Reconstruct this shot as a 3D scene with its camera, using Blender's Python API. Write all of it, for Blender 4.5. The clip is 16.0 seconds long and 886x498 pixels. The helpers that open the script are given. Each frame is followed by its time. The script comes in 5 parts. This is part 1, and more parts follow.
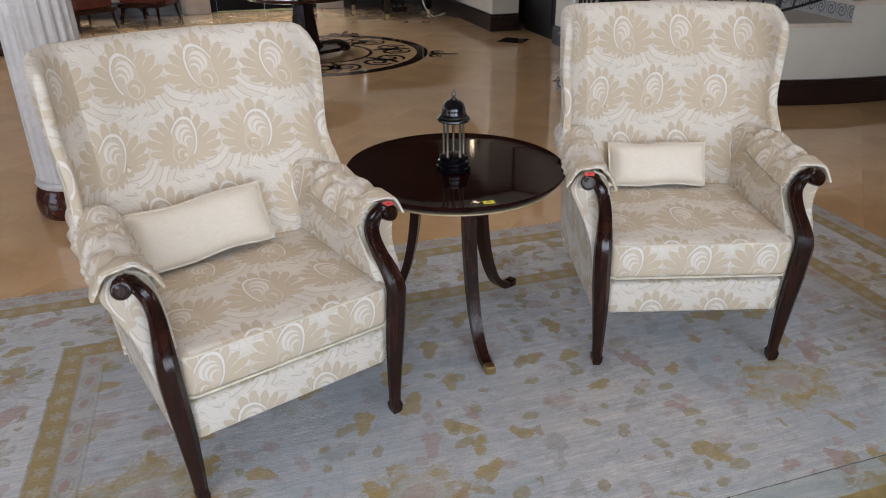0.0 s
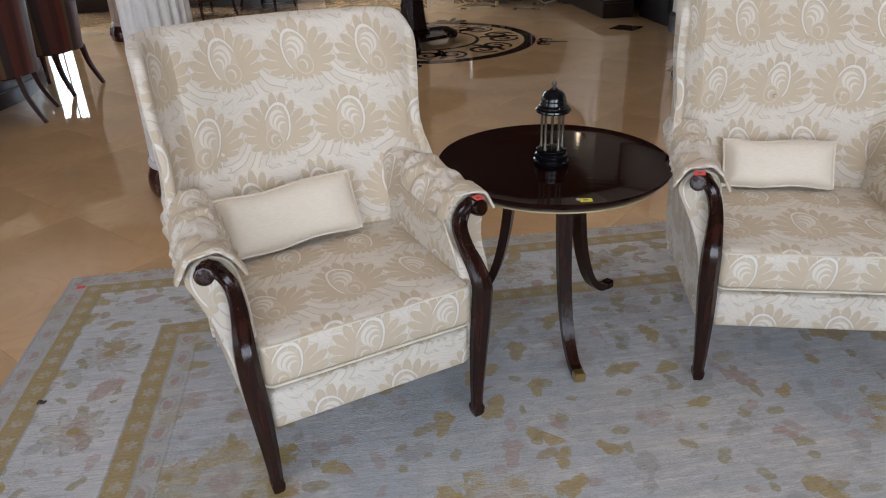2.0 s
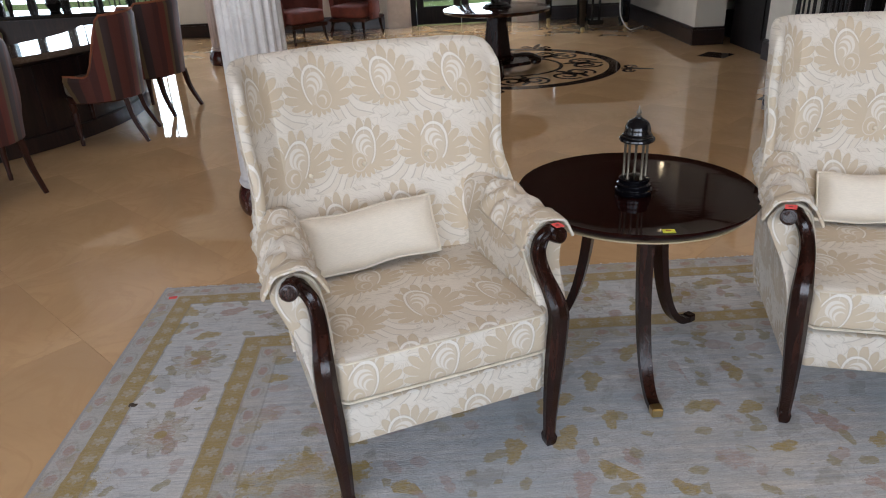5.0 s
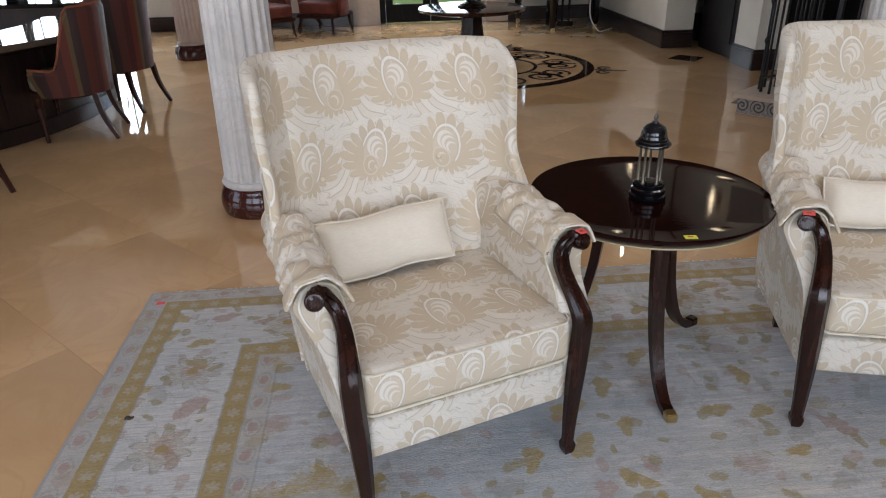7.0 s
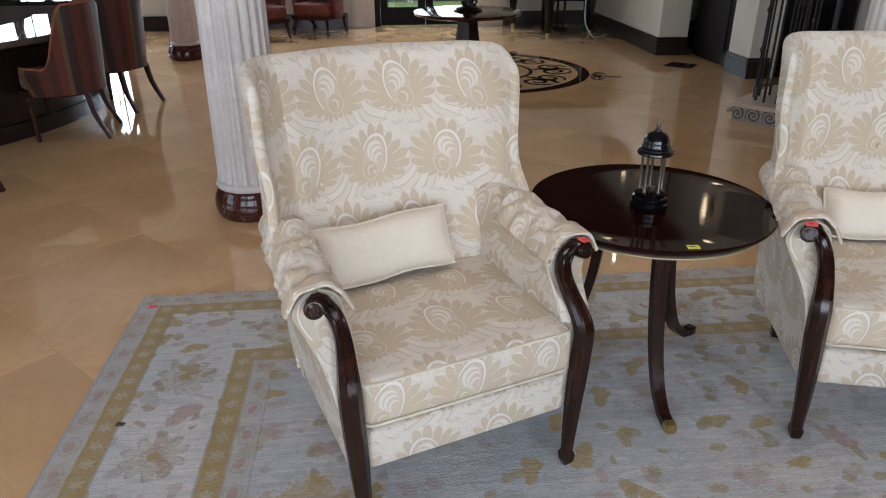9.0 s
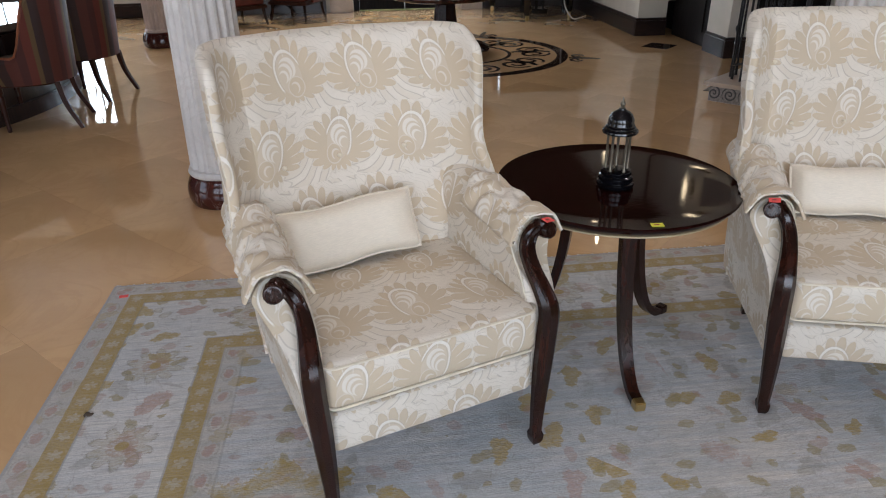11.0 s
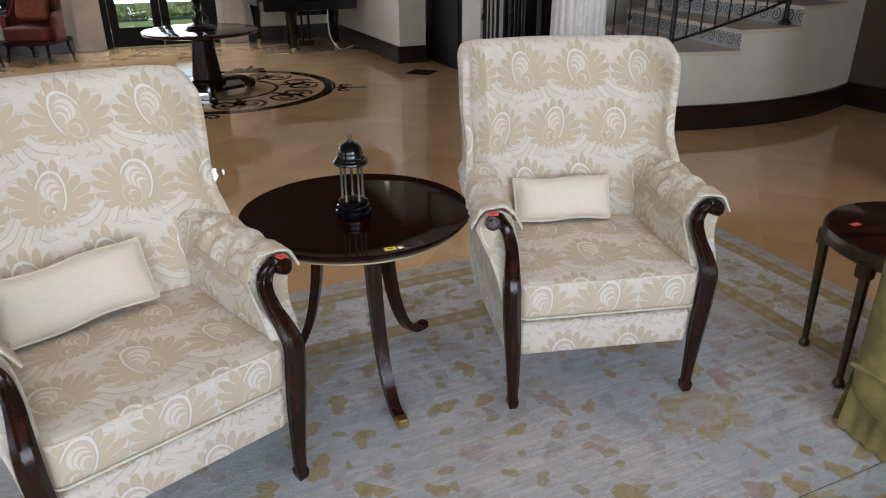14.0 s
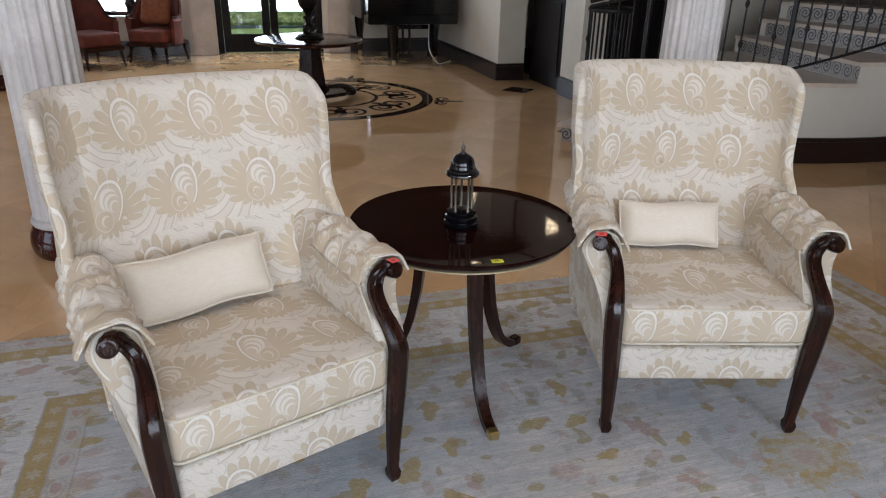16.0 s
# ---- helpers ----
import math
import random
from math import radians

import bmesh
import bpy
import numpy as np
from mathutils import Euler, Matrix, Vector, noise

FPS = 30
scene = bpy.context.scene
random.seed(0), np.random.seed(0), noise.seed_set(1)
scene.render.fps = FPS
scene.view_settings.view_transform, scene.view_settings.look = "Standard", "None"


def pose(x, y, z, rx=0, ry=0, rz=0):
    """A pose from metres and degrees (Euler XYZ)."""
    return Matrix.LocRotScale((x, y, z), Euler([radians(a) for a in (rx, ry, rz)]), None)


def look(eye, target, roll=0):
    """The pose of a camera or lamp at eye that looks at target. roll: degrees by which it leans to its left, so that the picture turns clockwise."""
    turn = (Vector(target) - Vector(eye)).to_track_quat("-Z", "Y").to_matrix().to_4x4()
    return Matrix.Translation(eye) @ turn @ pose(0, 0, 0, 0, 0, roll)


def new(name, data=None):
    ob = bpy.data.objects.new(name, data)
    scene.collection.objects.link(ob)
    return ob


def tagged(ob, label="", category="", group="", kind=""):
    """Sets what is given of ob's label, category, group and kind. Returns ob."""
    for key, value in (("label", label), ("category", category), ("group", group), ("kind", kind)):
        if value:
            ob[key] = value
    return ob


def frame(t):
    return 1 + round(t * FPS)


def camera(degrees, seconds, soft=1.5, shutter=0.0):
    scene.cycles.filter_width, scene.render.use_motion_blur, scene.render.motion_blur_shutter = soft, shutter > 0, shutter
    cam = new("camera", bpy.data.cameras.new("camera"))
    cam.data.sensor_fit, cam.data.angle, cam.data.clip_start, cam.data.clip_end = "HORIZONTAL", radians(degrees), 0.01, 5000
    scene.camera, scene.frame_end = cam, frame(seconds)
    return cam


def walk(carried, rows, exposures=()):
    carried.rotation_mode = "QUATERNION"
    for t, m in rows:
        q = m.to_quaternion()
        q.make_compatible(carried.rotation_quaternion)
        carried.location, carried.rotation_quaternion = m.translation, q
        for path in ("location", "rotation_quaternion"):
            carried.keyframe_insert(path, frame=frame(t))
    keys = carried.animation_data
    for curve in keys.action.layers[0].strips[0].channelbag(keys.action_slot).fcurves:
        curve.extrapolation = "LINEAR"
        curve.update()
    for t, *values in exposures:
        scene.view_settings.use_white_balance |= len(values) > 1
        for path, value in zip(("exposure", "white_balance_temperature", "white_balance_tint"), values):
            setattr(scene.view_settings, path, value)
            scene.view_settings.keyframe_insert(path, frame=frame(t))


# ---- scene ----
cam = camera(64.8, 16.0, soft=1.1)
PATH = [
    (0, (0.151, 0.192, 1.506), (0.049, 1.978, 0.613), -0.4),
    (0.5, (0.164, 0.233, 1.499), (-0.033, 2.009, 0.6), -1.0),
    (1, (0.168, 0.268, 1.491), (-0.115, 2.028, 0.586), -1.2),
    (1.5, (0.178, 0.285, 1.484), (-0.162, 2.032, 0.571), -1.4),
    (2, (0.174, 0.297, 1.481), (-0.212, 2.032, 0.564), -1.9),
    (2.5, (0.167, 0.303, 1.485), (-0.25, 2.026, 0.559), -2.3),
    (3, (0.178, 0.298, 1.49), (-0.249, 2.021, 0.568), -2.7),
    (3.5, (0.177, 0.289, 1.492), (-0.263, 2.023, 0.597), -2.7),
    (4, (0.173, 0.292, 1.497), (-0.307, 2.026, 0.625), -2.8),
    (4.5, (0.17, 0.285, 1.5), (-0.375, 2.006, 0.64), -2.8),
    (5, (0.172, 0.283, 1.492), (-0.429, 1.991, 0.643), -2.8),
    (7.5, (-0.053, 0.287, 1.497), (-0.516, 2.035, 0.642), -0.7),
    (8, (-0.062, 0.3, 1.494), (-0.522, 2.052, 0.646), -0.3),
    (8.5, (-0.057, 0.303, 1.498), (-0.518, 2.055, 0.651), -0.2),
    (11, (0.014, 0.324, 1.483), (-0.409, 2.066, 0.597), -0.8),
    (11.5, (0.049, 0.328, 1.488), (-0.328, 2.076, 0.593), -0.7),
    (12, (0.092, 0.332, 1.497), (-0.197, 2.099, 0.606), -0.4),
    (12.5, (0.137, 0.329, 1.502), (-0.033, 2.126, 0.64), -0.3),
    (13, (0.165, 0.321, 1.51), (0.089, 2.133, 0.668), -0.4),
    (13.5, (0.188, 0.312, 1.509), (0.198, 2.129, 0.675), -0.3),
    (14, (0.215, 0.316, 1.514), (0.332, 2.135, 0.691), -0.3),
    (14.5, (0.215, 0.311, 1.517), (0.409, 2.128, 0.703), -0.3),
    (15, (0.184, 0.302, 1.517), (0.336, 2.128, 0.716), -0.0),
    (15.5, (0.143, 0.296, 1.517), (0.163, 2.133, 0.725), 1.2),
    (16, (0.12, 0.29, 1.513), (0.02, 2.127, 0.73), 1.3),
]
walk(cam, [(t, look(eye, target, roll)) for t, eye, target, roll in PATH], exposures=[(0, -0.03, 6120, 13.2), (1.5, -0.12, 6120, 13.2), (2.5, -0.15, 6120, 13.2), (5, -0.07, 6120, 13.2), (8.5, -0.09, 6120, 13.2), (12, -0.10, 6120, 13.2), (14, -0.06, 6120, 13.2), (16, -0.07, 6120, 13.2)])

# ---- light ----
world = bpy.data.worlds.new("sky")
scene.world = world
world.use_nodes = True
wt = world.node_tree
sky = wt.nodes.new("ShaderNodeTexSky")
sky.sky_type = "NISHITA"
sky.sun_disc = False
sky.sun_elevation, sky.sun_rotation = radians(52), radians(200)
wt.links.new(sky.outputs[0], wt.nodes["Background"].inputs[0])
wt.nodes["Background"].inputs[1].default_value = 0.15

TURN = 20.3                                   # the room and the rug stand at this angle to the first view
ROOM = pose(0, 0, 0, 0, 0, TURN)
CEIL = 3.5


def at_room(u, v, z=0.0, turn=0.0):
    """A pose given in the room's own axes."""
    return ROOM @ pose(u, v, z, 0, 0, turn)


def lamp(name, kind, energy, color, matrix, **settings):
    data = bpy.data.lights.new(name, kind)
    data.energy, data.color = energy, color
    if "size" in settings:
        data.shape, data.size, data.size_y = "RECTANGLE", settings["size"], settings["size_y"]
    if "angle" in settings:
        data.angle = settings["angle"]
    if "radius" in settings:
        data.shadow_soft_size = settings["radius"]
    if "cone" in settings:
        data.spot_size, data.spot_blend = radians(settings["cone"]), 0.6
    ob = new(name, data)
    ob.matrix_world = matrix
    return ob


lamp("sun", "SUN", 5.0, (1.0, 0.95, 0.86), look((0, 0, 30), (-8, 16, 0)), angle=radians(0.5))
DAY = (0.84, 0.915, 1.0)
# daylight through the tall windows behind the seats and along the left side
WINDOWS_BACK = [(-5.4, -3.0), (-2.5, -0.1), (0.4, 2.8)]
for (u0, u1), power in zip(WINDOWS_BACK, (60, 100, 155)):
    lamp("window_daylight", "AREA", power, DAY, at_room((u0 + u1) / 2, -3.05, 1.9) @ pose(0, 0, 0, 90, 0, 0), size=u1 - u0, size_y=2.5)
for u0, u1 in [(-6.25, -3.75), (-1.65, -0.65), (0.25, 1.6)]:
    lamp("window_daylight", "AREA", 74 * (u1 - u0), DAY, at_room((u0 + u1) / 2, 12.1, 1.7) @ pose(0, 0, 0, -90, 0, 0), size=u1 - u0, size_y=2.2)

# recessed ceiling lights: a few follow floor reflections, the rest are added fill over seats and hall
DOWNLIGHTS_AND_FILL = [(-4.8, 7.84), (-4.81, 6.9), (-3.4, 9.9), (-2.0, 5.0), (-0.9, 2.4), (0.9, 1.6), (1.0, 3.4), (2.2, 2.2), (1.2, 6.2), (-0.4, 0.4), (1.6, 9.3), (-0.4, 8.6), (3.3, 2.9), (4.6, 1.2)]
for u, v in DOWNLIGHTS_AND_FILL:
    lamp("downlight_and_fill_beam", "SPOT", 46 if v > 5.5 else 34, (1.0, 0.90, 0.80), at_room(u, v, CEIL - 0.02), radius=0.06, cone=110)

# ---- materials ----


class X:
    """A value in a node tree, with the usual arithmetic."""

    def __init__(self, tree, sock):
        self.tree, self.sock = tree, sock

    def op(self, kind, *others, clamp=False):
        n = self.tree.nodes.new("ShaderNodeMath")
        n.operation, n.use_clamp = kind, clamp
        for i, o in enumerate((self, *others)):
            if isinstance(o, X):
                self.tree.links.new(o.sock, n.inputs[i])
            else:
                n.inputs[i].default_value = o
        return X(self.tree, n.outputs[0])

    def lift(self, value):
        n = self.tree.nodes.new("ShaderNodeValue")
        n.outputs[0].default_value = value
        return X(self.tree, n.outputs[0])

    def __add__(self, o): return self.op("ADD", o)
    def __radd__(self, o): return self.op("ADD", o)
    def __sub__(self, o): return self.op("SUBTRACT", o)
    def __rsub__(self, o): return self.lift(o).op("SUBTRACT", self)
    def __mul__(self, o): return self.op("MULTIPLY", o)
    def __rmul__(self, o): return self.op("MULTIPLY", o)
    def __truediv__(self, o): return self.op("DIVIDE", o)
    def __pow__(self, o): return self.op("POWER", o)
    def floor(self): return self.op("FLOOR")
    def fract(self): return self.op("FRACT")
    def sin(self): return self.op("SINE")
    def cos(self): return self.op("COSINE")
    def abs(self): return self.op("ABSOLUTE")
    def sqrt(self): return self.op("SQRT")
    def min(self, o): return self.op("MINIMUM", o)
    def max(self, o): return self.op("MAXIMUM", o)
    def mod(self, o): return self.op("FLOORED_MODULO", o)
    def angle(self, o): return self.op("ARCTAN2", o)
    def over(self, o): return self.op("GREATER_THAN", o)

    def step(self, lo, hi):
        """Smoothly from 0 at lo to 1 at hi."""
        n = self.tree.nodes.new("ShaderNodeMapRange")
        n.interpolation_type = "SMOOTHSTEP"
        self.tree.links.new(self.sock, n.inputs[0])
        flip = hi < lo
        n.inputs[1].default_value, n.inputs[2].default_value = (hi, lo) if flip else (lo, hi)
        n.inputs[3].default_value, n.inputs[4].default_value = (1, 0) if flip else (0, 1)
        return X(self.tree, n.outputs[0])


class Surface:
    """A procedural material on the Principled shader."""

    def __init__(self, name):
        self.mat = bpy.data.materials.new(name)
        self.mat.use_nodes = True
        self.tree = self.mat.node_tree
        self.shader = self.tree.nodes["Principled BSDF"]

    def node(self, kind, **values):
        n = self.tree.nodes.new(kind)
        for k, v in values.items():
            n.inputs[k].default_value = v
        return n

    def coords(self, kind="Object", scale=(1, 1, 1)):
        c = self.tree.nodes.new("ShaderNodeTexCoord")
        m = self.node("ShaderNodeMapping")
        m.inputs["Scale"].default_value = scale
        self.tree.links.new(c.outputs[kind], m.inputs[0])
        return m.outputs[0]

    def split(self, vec):
        n = self.node("ShaderNodeSeparateXYZ")
        self.tree.links.new(vec, n.inputs[0])
        return [X(self.tree, o) for o in n.outputs]

    def join(self, x, y, z=0.0):
        n = self.node("ShaderNodeCombineXYZ")
        for i, v in enumerate((x, y, z)):
            if isinstance(v, X):
                self.tree.links.new(v.sock, n.inputs[i])
            else:
                n.inputs[i].default_value = v
        return n.outputs[0]

    def noise(self, vec, scale, detail=4.0, rough=0.55, warp=0.0):
        n = self.node("ShaderNodeTexNoise", Scale=scale, Detail=detail, Roughness=rough, Distortion=warp)
        self.tree.links.new(vec, n.inputs["Vector"])
        return X(self.tree, n.outputs[0])

    def cells(self, vec, scale, rand=1.0, feature="F1"):
        n = self.node("ShaderNodeTexVoronoi", Scale=scale, Randomness=rand)
        n.feature = feature
        self.tree.links.new(vec, n.inputs["Vector"])
        return X(self.tree, n.outputs["Distance"]), n.outputs["Color"] if feature == "F1" else None

    def island(self):
        return X(self.tree, self.tree.nodes.new("ShaderNodeObjectInfo").outputs["Random"])

    def mix(self, f, a, b):
        n = self.tree.nodes.new("ShaderNodeMix")
        n.data_type = "RGBA"
        for i, v in ((0, f), (6, a), (7, b)):
            if isinstance(v, X):
                self.tree.links.new(v.sock, n.inputs[i])
            elif isinstance(v, (tuple, list)):
                n.inputs[i].default_value = (*v, 1)
            elif isinstance(v, (int, float)):
                n.inputs[i].default_value = v
            else:
                self.tree.links.new(v, n.inputs[i])
        return n.outputs[2]

    def put(self, **values):
        for k, v in values.items():
            s = self.shader.inputs[k.replace("_", " ")]
            if isinstance(v, X):
                self.tree.links.new(v.sock, s)
            elif isinstance(v, tuple):
                s.default_value = (*v, 1) if len(s.default_value) == 4 else v
            elif isinstance(v, (int, float)):
                s.default_value = v
            else:
                self.tree.links.new(v, s)
        return self

    def bump(self, height, strength=0.2, depth=0.002):
        b = self.node("ShaderNodeBump", Strength=strength, Distance=depth)
        self.tree.links.new(height.sock, b.inputs["Height"])
        self.tree.links.new(b.outputs[0], self.shader.inputs["Normal"])
        return self


def plain(name, color, rough, metal=0.0, vary=0.12, scale=14.0, relief=0.1, coat=0.0):
    """A paint, metal or plain cloth with slight mottling, wear and fine relief."""
    s = Surface(name)
    c = s.coords()
    big, fine = s.noise(c, scale, 5), s.noise(c, scale * 14, 3)
    dark = tuple(v * (1 - vary) for v in color)
    light = tuple(min(1, v * (1 + vary)) for v in color)
    s.put(Base_Color=s.mix(big.step(0.3, 0.7), dark, light), Metallic=metal, Coat_Weight=coat, Coat_Roughness=0.08,
          Roughness=(big * 0.5 + fine * 0.5 - 0.5) * 0.16 + rough)
    return s.bump(fine, relief).mat


def wood(name, dark, light, rough=0.3, stretch=(1, 1, 0.12), scale=22.0, coat=0.4):
    s = Surface(name)
    c = s.coords(scale=stretch)
    grain, pores = s.noise(c, scale, 6, 0.6, 1.2), s.noise(c, scale * 9, 3)
    f = (grain * 0.75 + pores * 0.25).step(0.36, 0.66)
    s.put(Base_Color=s.mix(f, dark, light), Roughness=(pores - 0.5) * 0.18 + rough, Coat_Weight=coat, Coat_Roughness=0.12)
    return s.bump(pores, 0.08, 0.001).mat


def damask(name, ground, tan, line, pale):
    """Woven velvet: feathered fans holding a crook and curled petals, in half-drop rows, fern sprays between."""
    s = Surface(name)
    uv = s.coords("UV")
    u, v, _ = s.split(uv)
    wob = s.noise(uv, 9.0, 2)
    nap = s.noise(uv, 6.0, 5)
    W, H = 0.228, 0.215
    cu, cv = u / W + 0.588, v / H + 0.5
    odd = cv.floor().mod(2.0)
    flip = 1.0 - odd * 2.0
    soft = (wob - 0.5) * 0.012
    x = ((cu + odd * 0.5).fract() - 0.5) * W * flip + soft
    y = (cv.fract() - 0.5) * H + soft
    # the fan: slim feathers of uneven length over the top and sides, closing to a point below
    yf = y + 0.030
    r = (x * x * 1.12 + yf * yf * 0.86).sqrt()
    a = x.angle(yf)
    comb = a * 9.5 + x * 12.0
    teeth = comb.cos().abs()
    crown = a.abs().step(2.55, 1.55)
    uneven = (comb * 0.5 + 0.9).sin() * 0.055 + (wob - 0.5) * 0.25
    edge = ((teeth ** 0.8) * 0.27 + 0.73 + uneven) * (crown * 0.56 + 0.44) * 0.124
    fan = (edge - r).step(-0.0015, 0.0030)
    ribs = teeth.step(0.30, 0.04) * (r - 0.070).step(0.0, 0.014) * fan
    rim = (edge - r + 0.0026).abs().step(0.0018, 0.0006)
    # the crook: up the right side, over the top and curled in at the left
    ex, ey = (x - 0.004 - y * 0.16) / 0.042, (y - 0.002) / 0.066
    e = (ex * ex + ey * ey).sqrt()
    ea = ex.angle(ey)
    crook = (ea - 0.60).abs().step(1.90, 1.70)
    swell = (ea - 0.6).cos() * 0.020 + 0.050
    ring = ((e - 1.0).abs() - swell).step(0.02, -0.02) * crook
    seam = ((e - 1.115).abs().step(0.040, 0.012)).max((e - 0.885).abs().step(0.040, 0.012)) * crook
    core = (e - 0.96).step(0.0, -0.08)

    def disc(px, py, rad):
        dx, dy = x - px, y - py
        return ((dx * dx + dy * dy * 0.72).sqrt() - rad).step(0.0013, -0.0013)

    def comma(px, py, rad):
        return (disc(px, py, rad) - disc(px + rad * 0.26, py - rad * 0.24, rad * 0.90)).max(0.0)

    petals = comma(0.008, 0.018, 0.027).max(comma(0.016, 0.008, 0.022)).max(comma(0.022, -0.004, 0.016))
    curl = disc(-0.014, -0.036, 0.026)
    curl_line = comma(-0.010, -0.038, 0.014)
    curl_rim = (curl - disc(-0.014, -0.036, 0.0235)).max(0.0)
    fan = fan.max(curl)
    # fern sprays hanging between the fans
    x2 = ((cu + odd * 0.5 + 0.5).fract() - 0.5) * W * flip
    y2 = ((cv + 0.06).fract() - 0.80) * H
    r2 = (x2 * x2 * 1.3 + y2 * y2).sqrt()
    a2 = x2.angle(y2 * -1.0) + r2 * 9.0 - 0.6 + (wob - 0.5) * 0.35
    leaf = (a2 * 12.0).sin()
    open_ground = (1.0 - fan) * (1.0 - rim)
    reach = r2 + (a2 * 3.0).cos() * 0.014 + leaf.abs() * 0.010
    patch = reach.step(0.172, 0.168) * (r2 - 0.016).step(0.0, 0.006) * open_ground * a2.abs().step(1.95, 1.85)
    spray = leaf.abs().step(0.38, 0.10) * patch
    fill = leaf.step(0.10, 0.45) * patch
    tips = (reach - 0.170).abs().step(0.0022, 0.0008) * open_ground * 0.7
    sway = ((u * 0.8 + v * 1.1) * 150.0 + wob * 30.0).sin().abs().step(0.24, 0.06) * open_ground * (1.0 - patch) * 0.55
    spray = spray.max(tips).max(sway).max(rim * 0.30 * (1.0 - core)).max(seam * 0.55)
    weave = s.noise(s.coords("UV", (1, 0.35, 1)), 900.0, 1)
    pile = s.noise(uv, 42.0, 4, 0.65)
    tan_f = s.mix(nap.step(0.3, 0.75) * 0.7 + pile * 0.3, tuple(c * 0.93 for c in tan), tuple(c * 1.10 for c in tan))
    cloth = s.mix(nap.step(0.3, 0.7), ground, tuple(c * 0.94 for c in ground))
    col = s.mix(fan * (nap * 0.25 + 0.78), s.mix(fill * 0.20, cloth, tan), tan_f)
    col = s.mix(ribs * 0.75, col, ground)
    col = s.mix(core * (1.0 - curl) * 0.22, col, ground)
    col = s.mix(petals * core * (1.0 - curl) * 0.65, col, pale)
    col = s.mix(curl_line * 0.5, col, pale)
    col = s.mix(curl_rim * 0.40, col, pale)
    col = s.mix(ring * 0.85, col, pale)
    col = s.mix(spray * 0.85, col, line)
    s.put(Base_Color=s.mix((weave - 0.5).abs() * 0.4 + (pile - 0.5).abs() * 0.5, col, line), Roughness=0.82, Sheen_Weight=0.10, Sheen_Roughness=0.4, Specular_IOR_Level=0.2)
    return s.bump(fan * 0.6 + weave * 0.3 + ring * 0.7 + nap - spray * 0.45, 0.45, 0.0025).mat


def silk(name, color):
    s = Surface(name)
    c = s.coords(scale=(1, 1, 1))
    slub = s.noise(s.coords(scale=(1, 1, 9)), 60.0, 4)
    folds = s.noise(c, 9.0, 3)
    s.put(Base_Color=s.mix(slub.step(0.3, 0.75), tuple(v * 0.9 for v in color), color), Roughness=0.5, Sheen_Weight=0.25, Specular_IOR_Level=0.35)
    return s.bump(slub * 0.3 + folds, 0.4, 0.004).mat


def marble(name, base, vein, rough, scale=1.6, thin=0.05, coat=0.0):
    s = Surface(name)
    c = s.coords()
    cloud, fine = s.noise(c, scale, 6, 0.6, 0.6), s.noise(c, scale * 9, 4)
    veins = (s.noise(c, scale * 1.7, 5, 0.6, 2.0) - 0.5).abs().step(thin, 0.0)
    tone = (s.island() - 0.5) * 0.05 + cloud
    col = s.mix(tone.step(0.25, 0.75), tuple(v * 0.86 for v in base), tuple(min(1, v * 1.1) for v in base))
    s.put(Base_Color=s.mix(veins * 0.35, col, vein), Roughness=(fine - 0.5) * 0.03 + rough, Coat_Weight=coat, Coat_Roughness=0.03)
    return s.mat


RUG_W, RUG_L = 4.16, 5.4


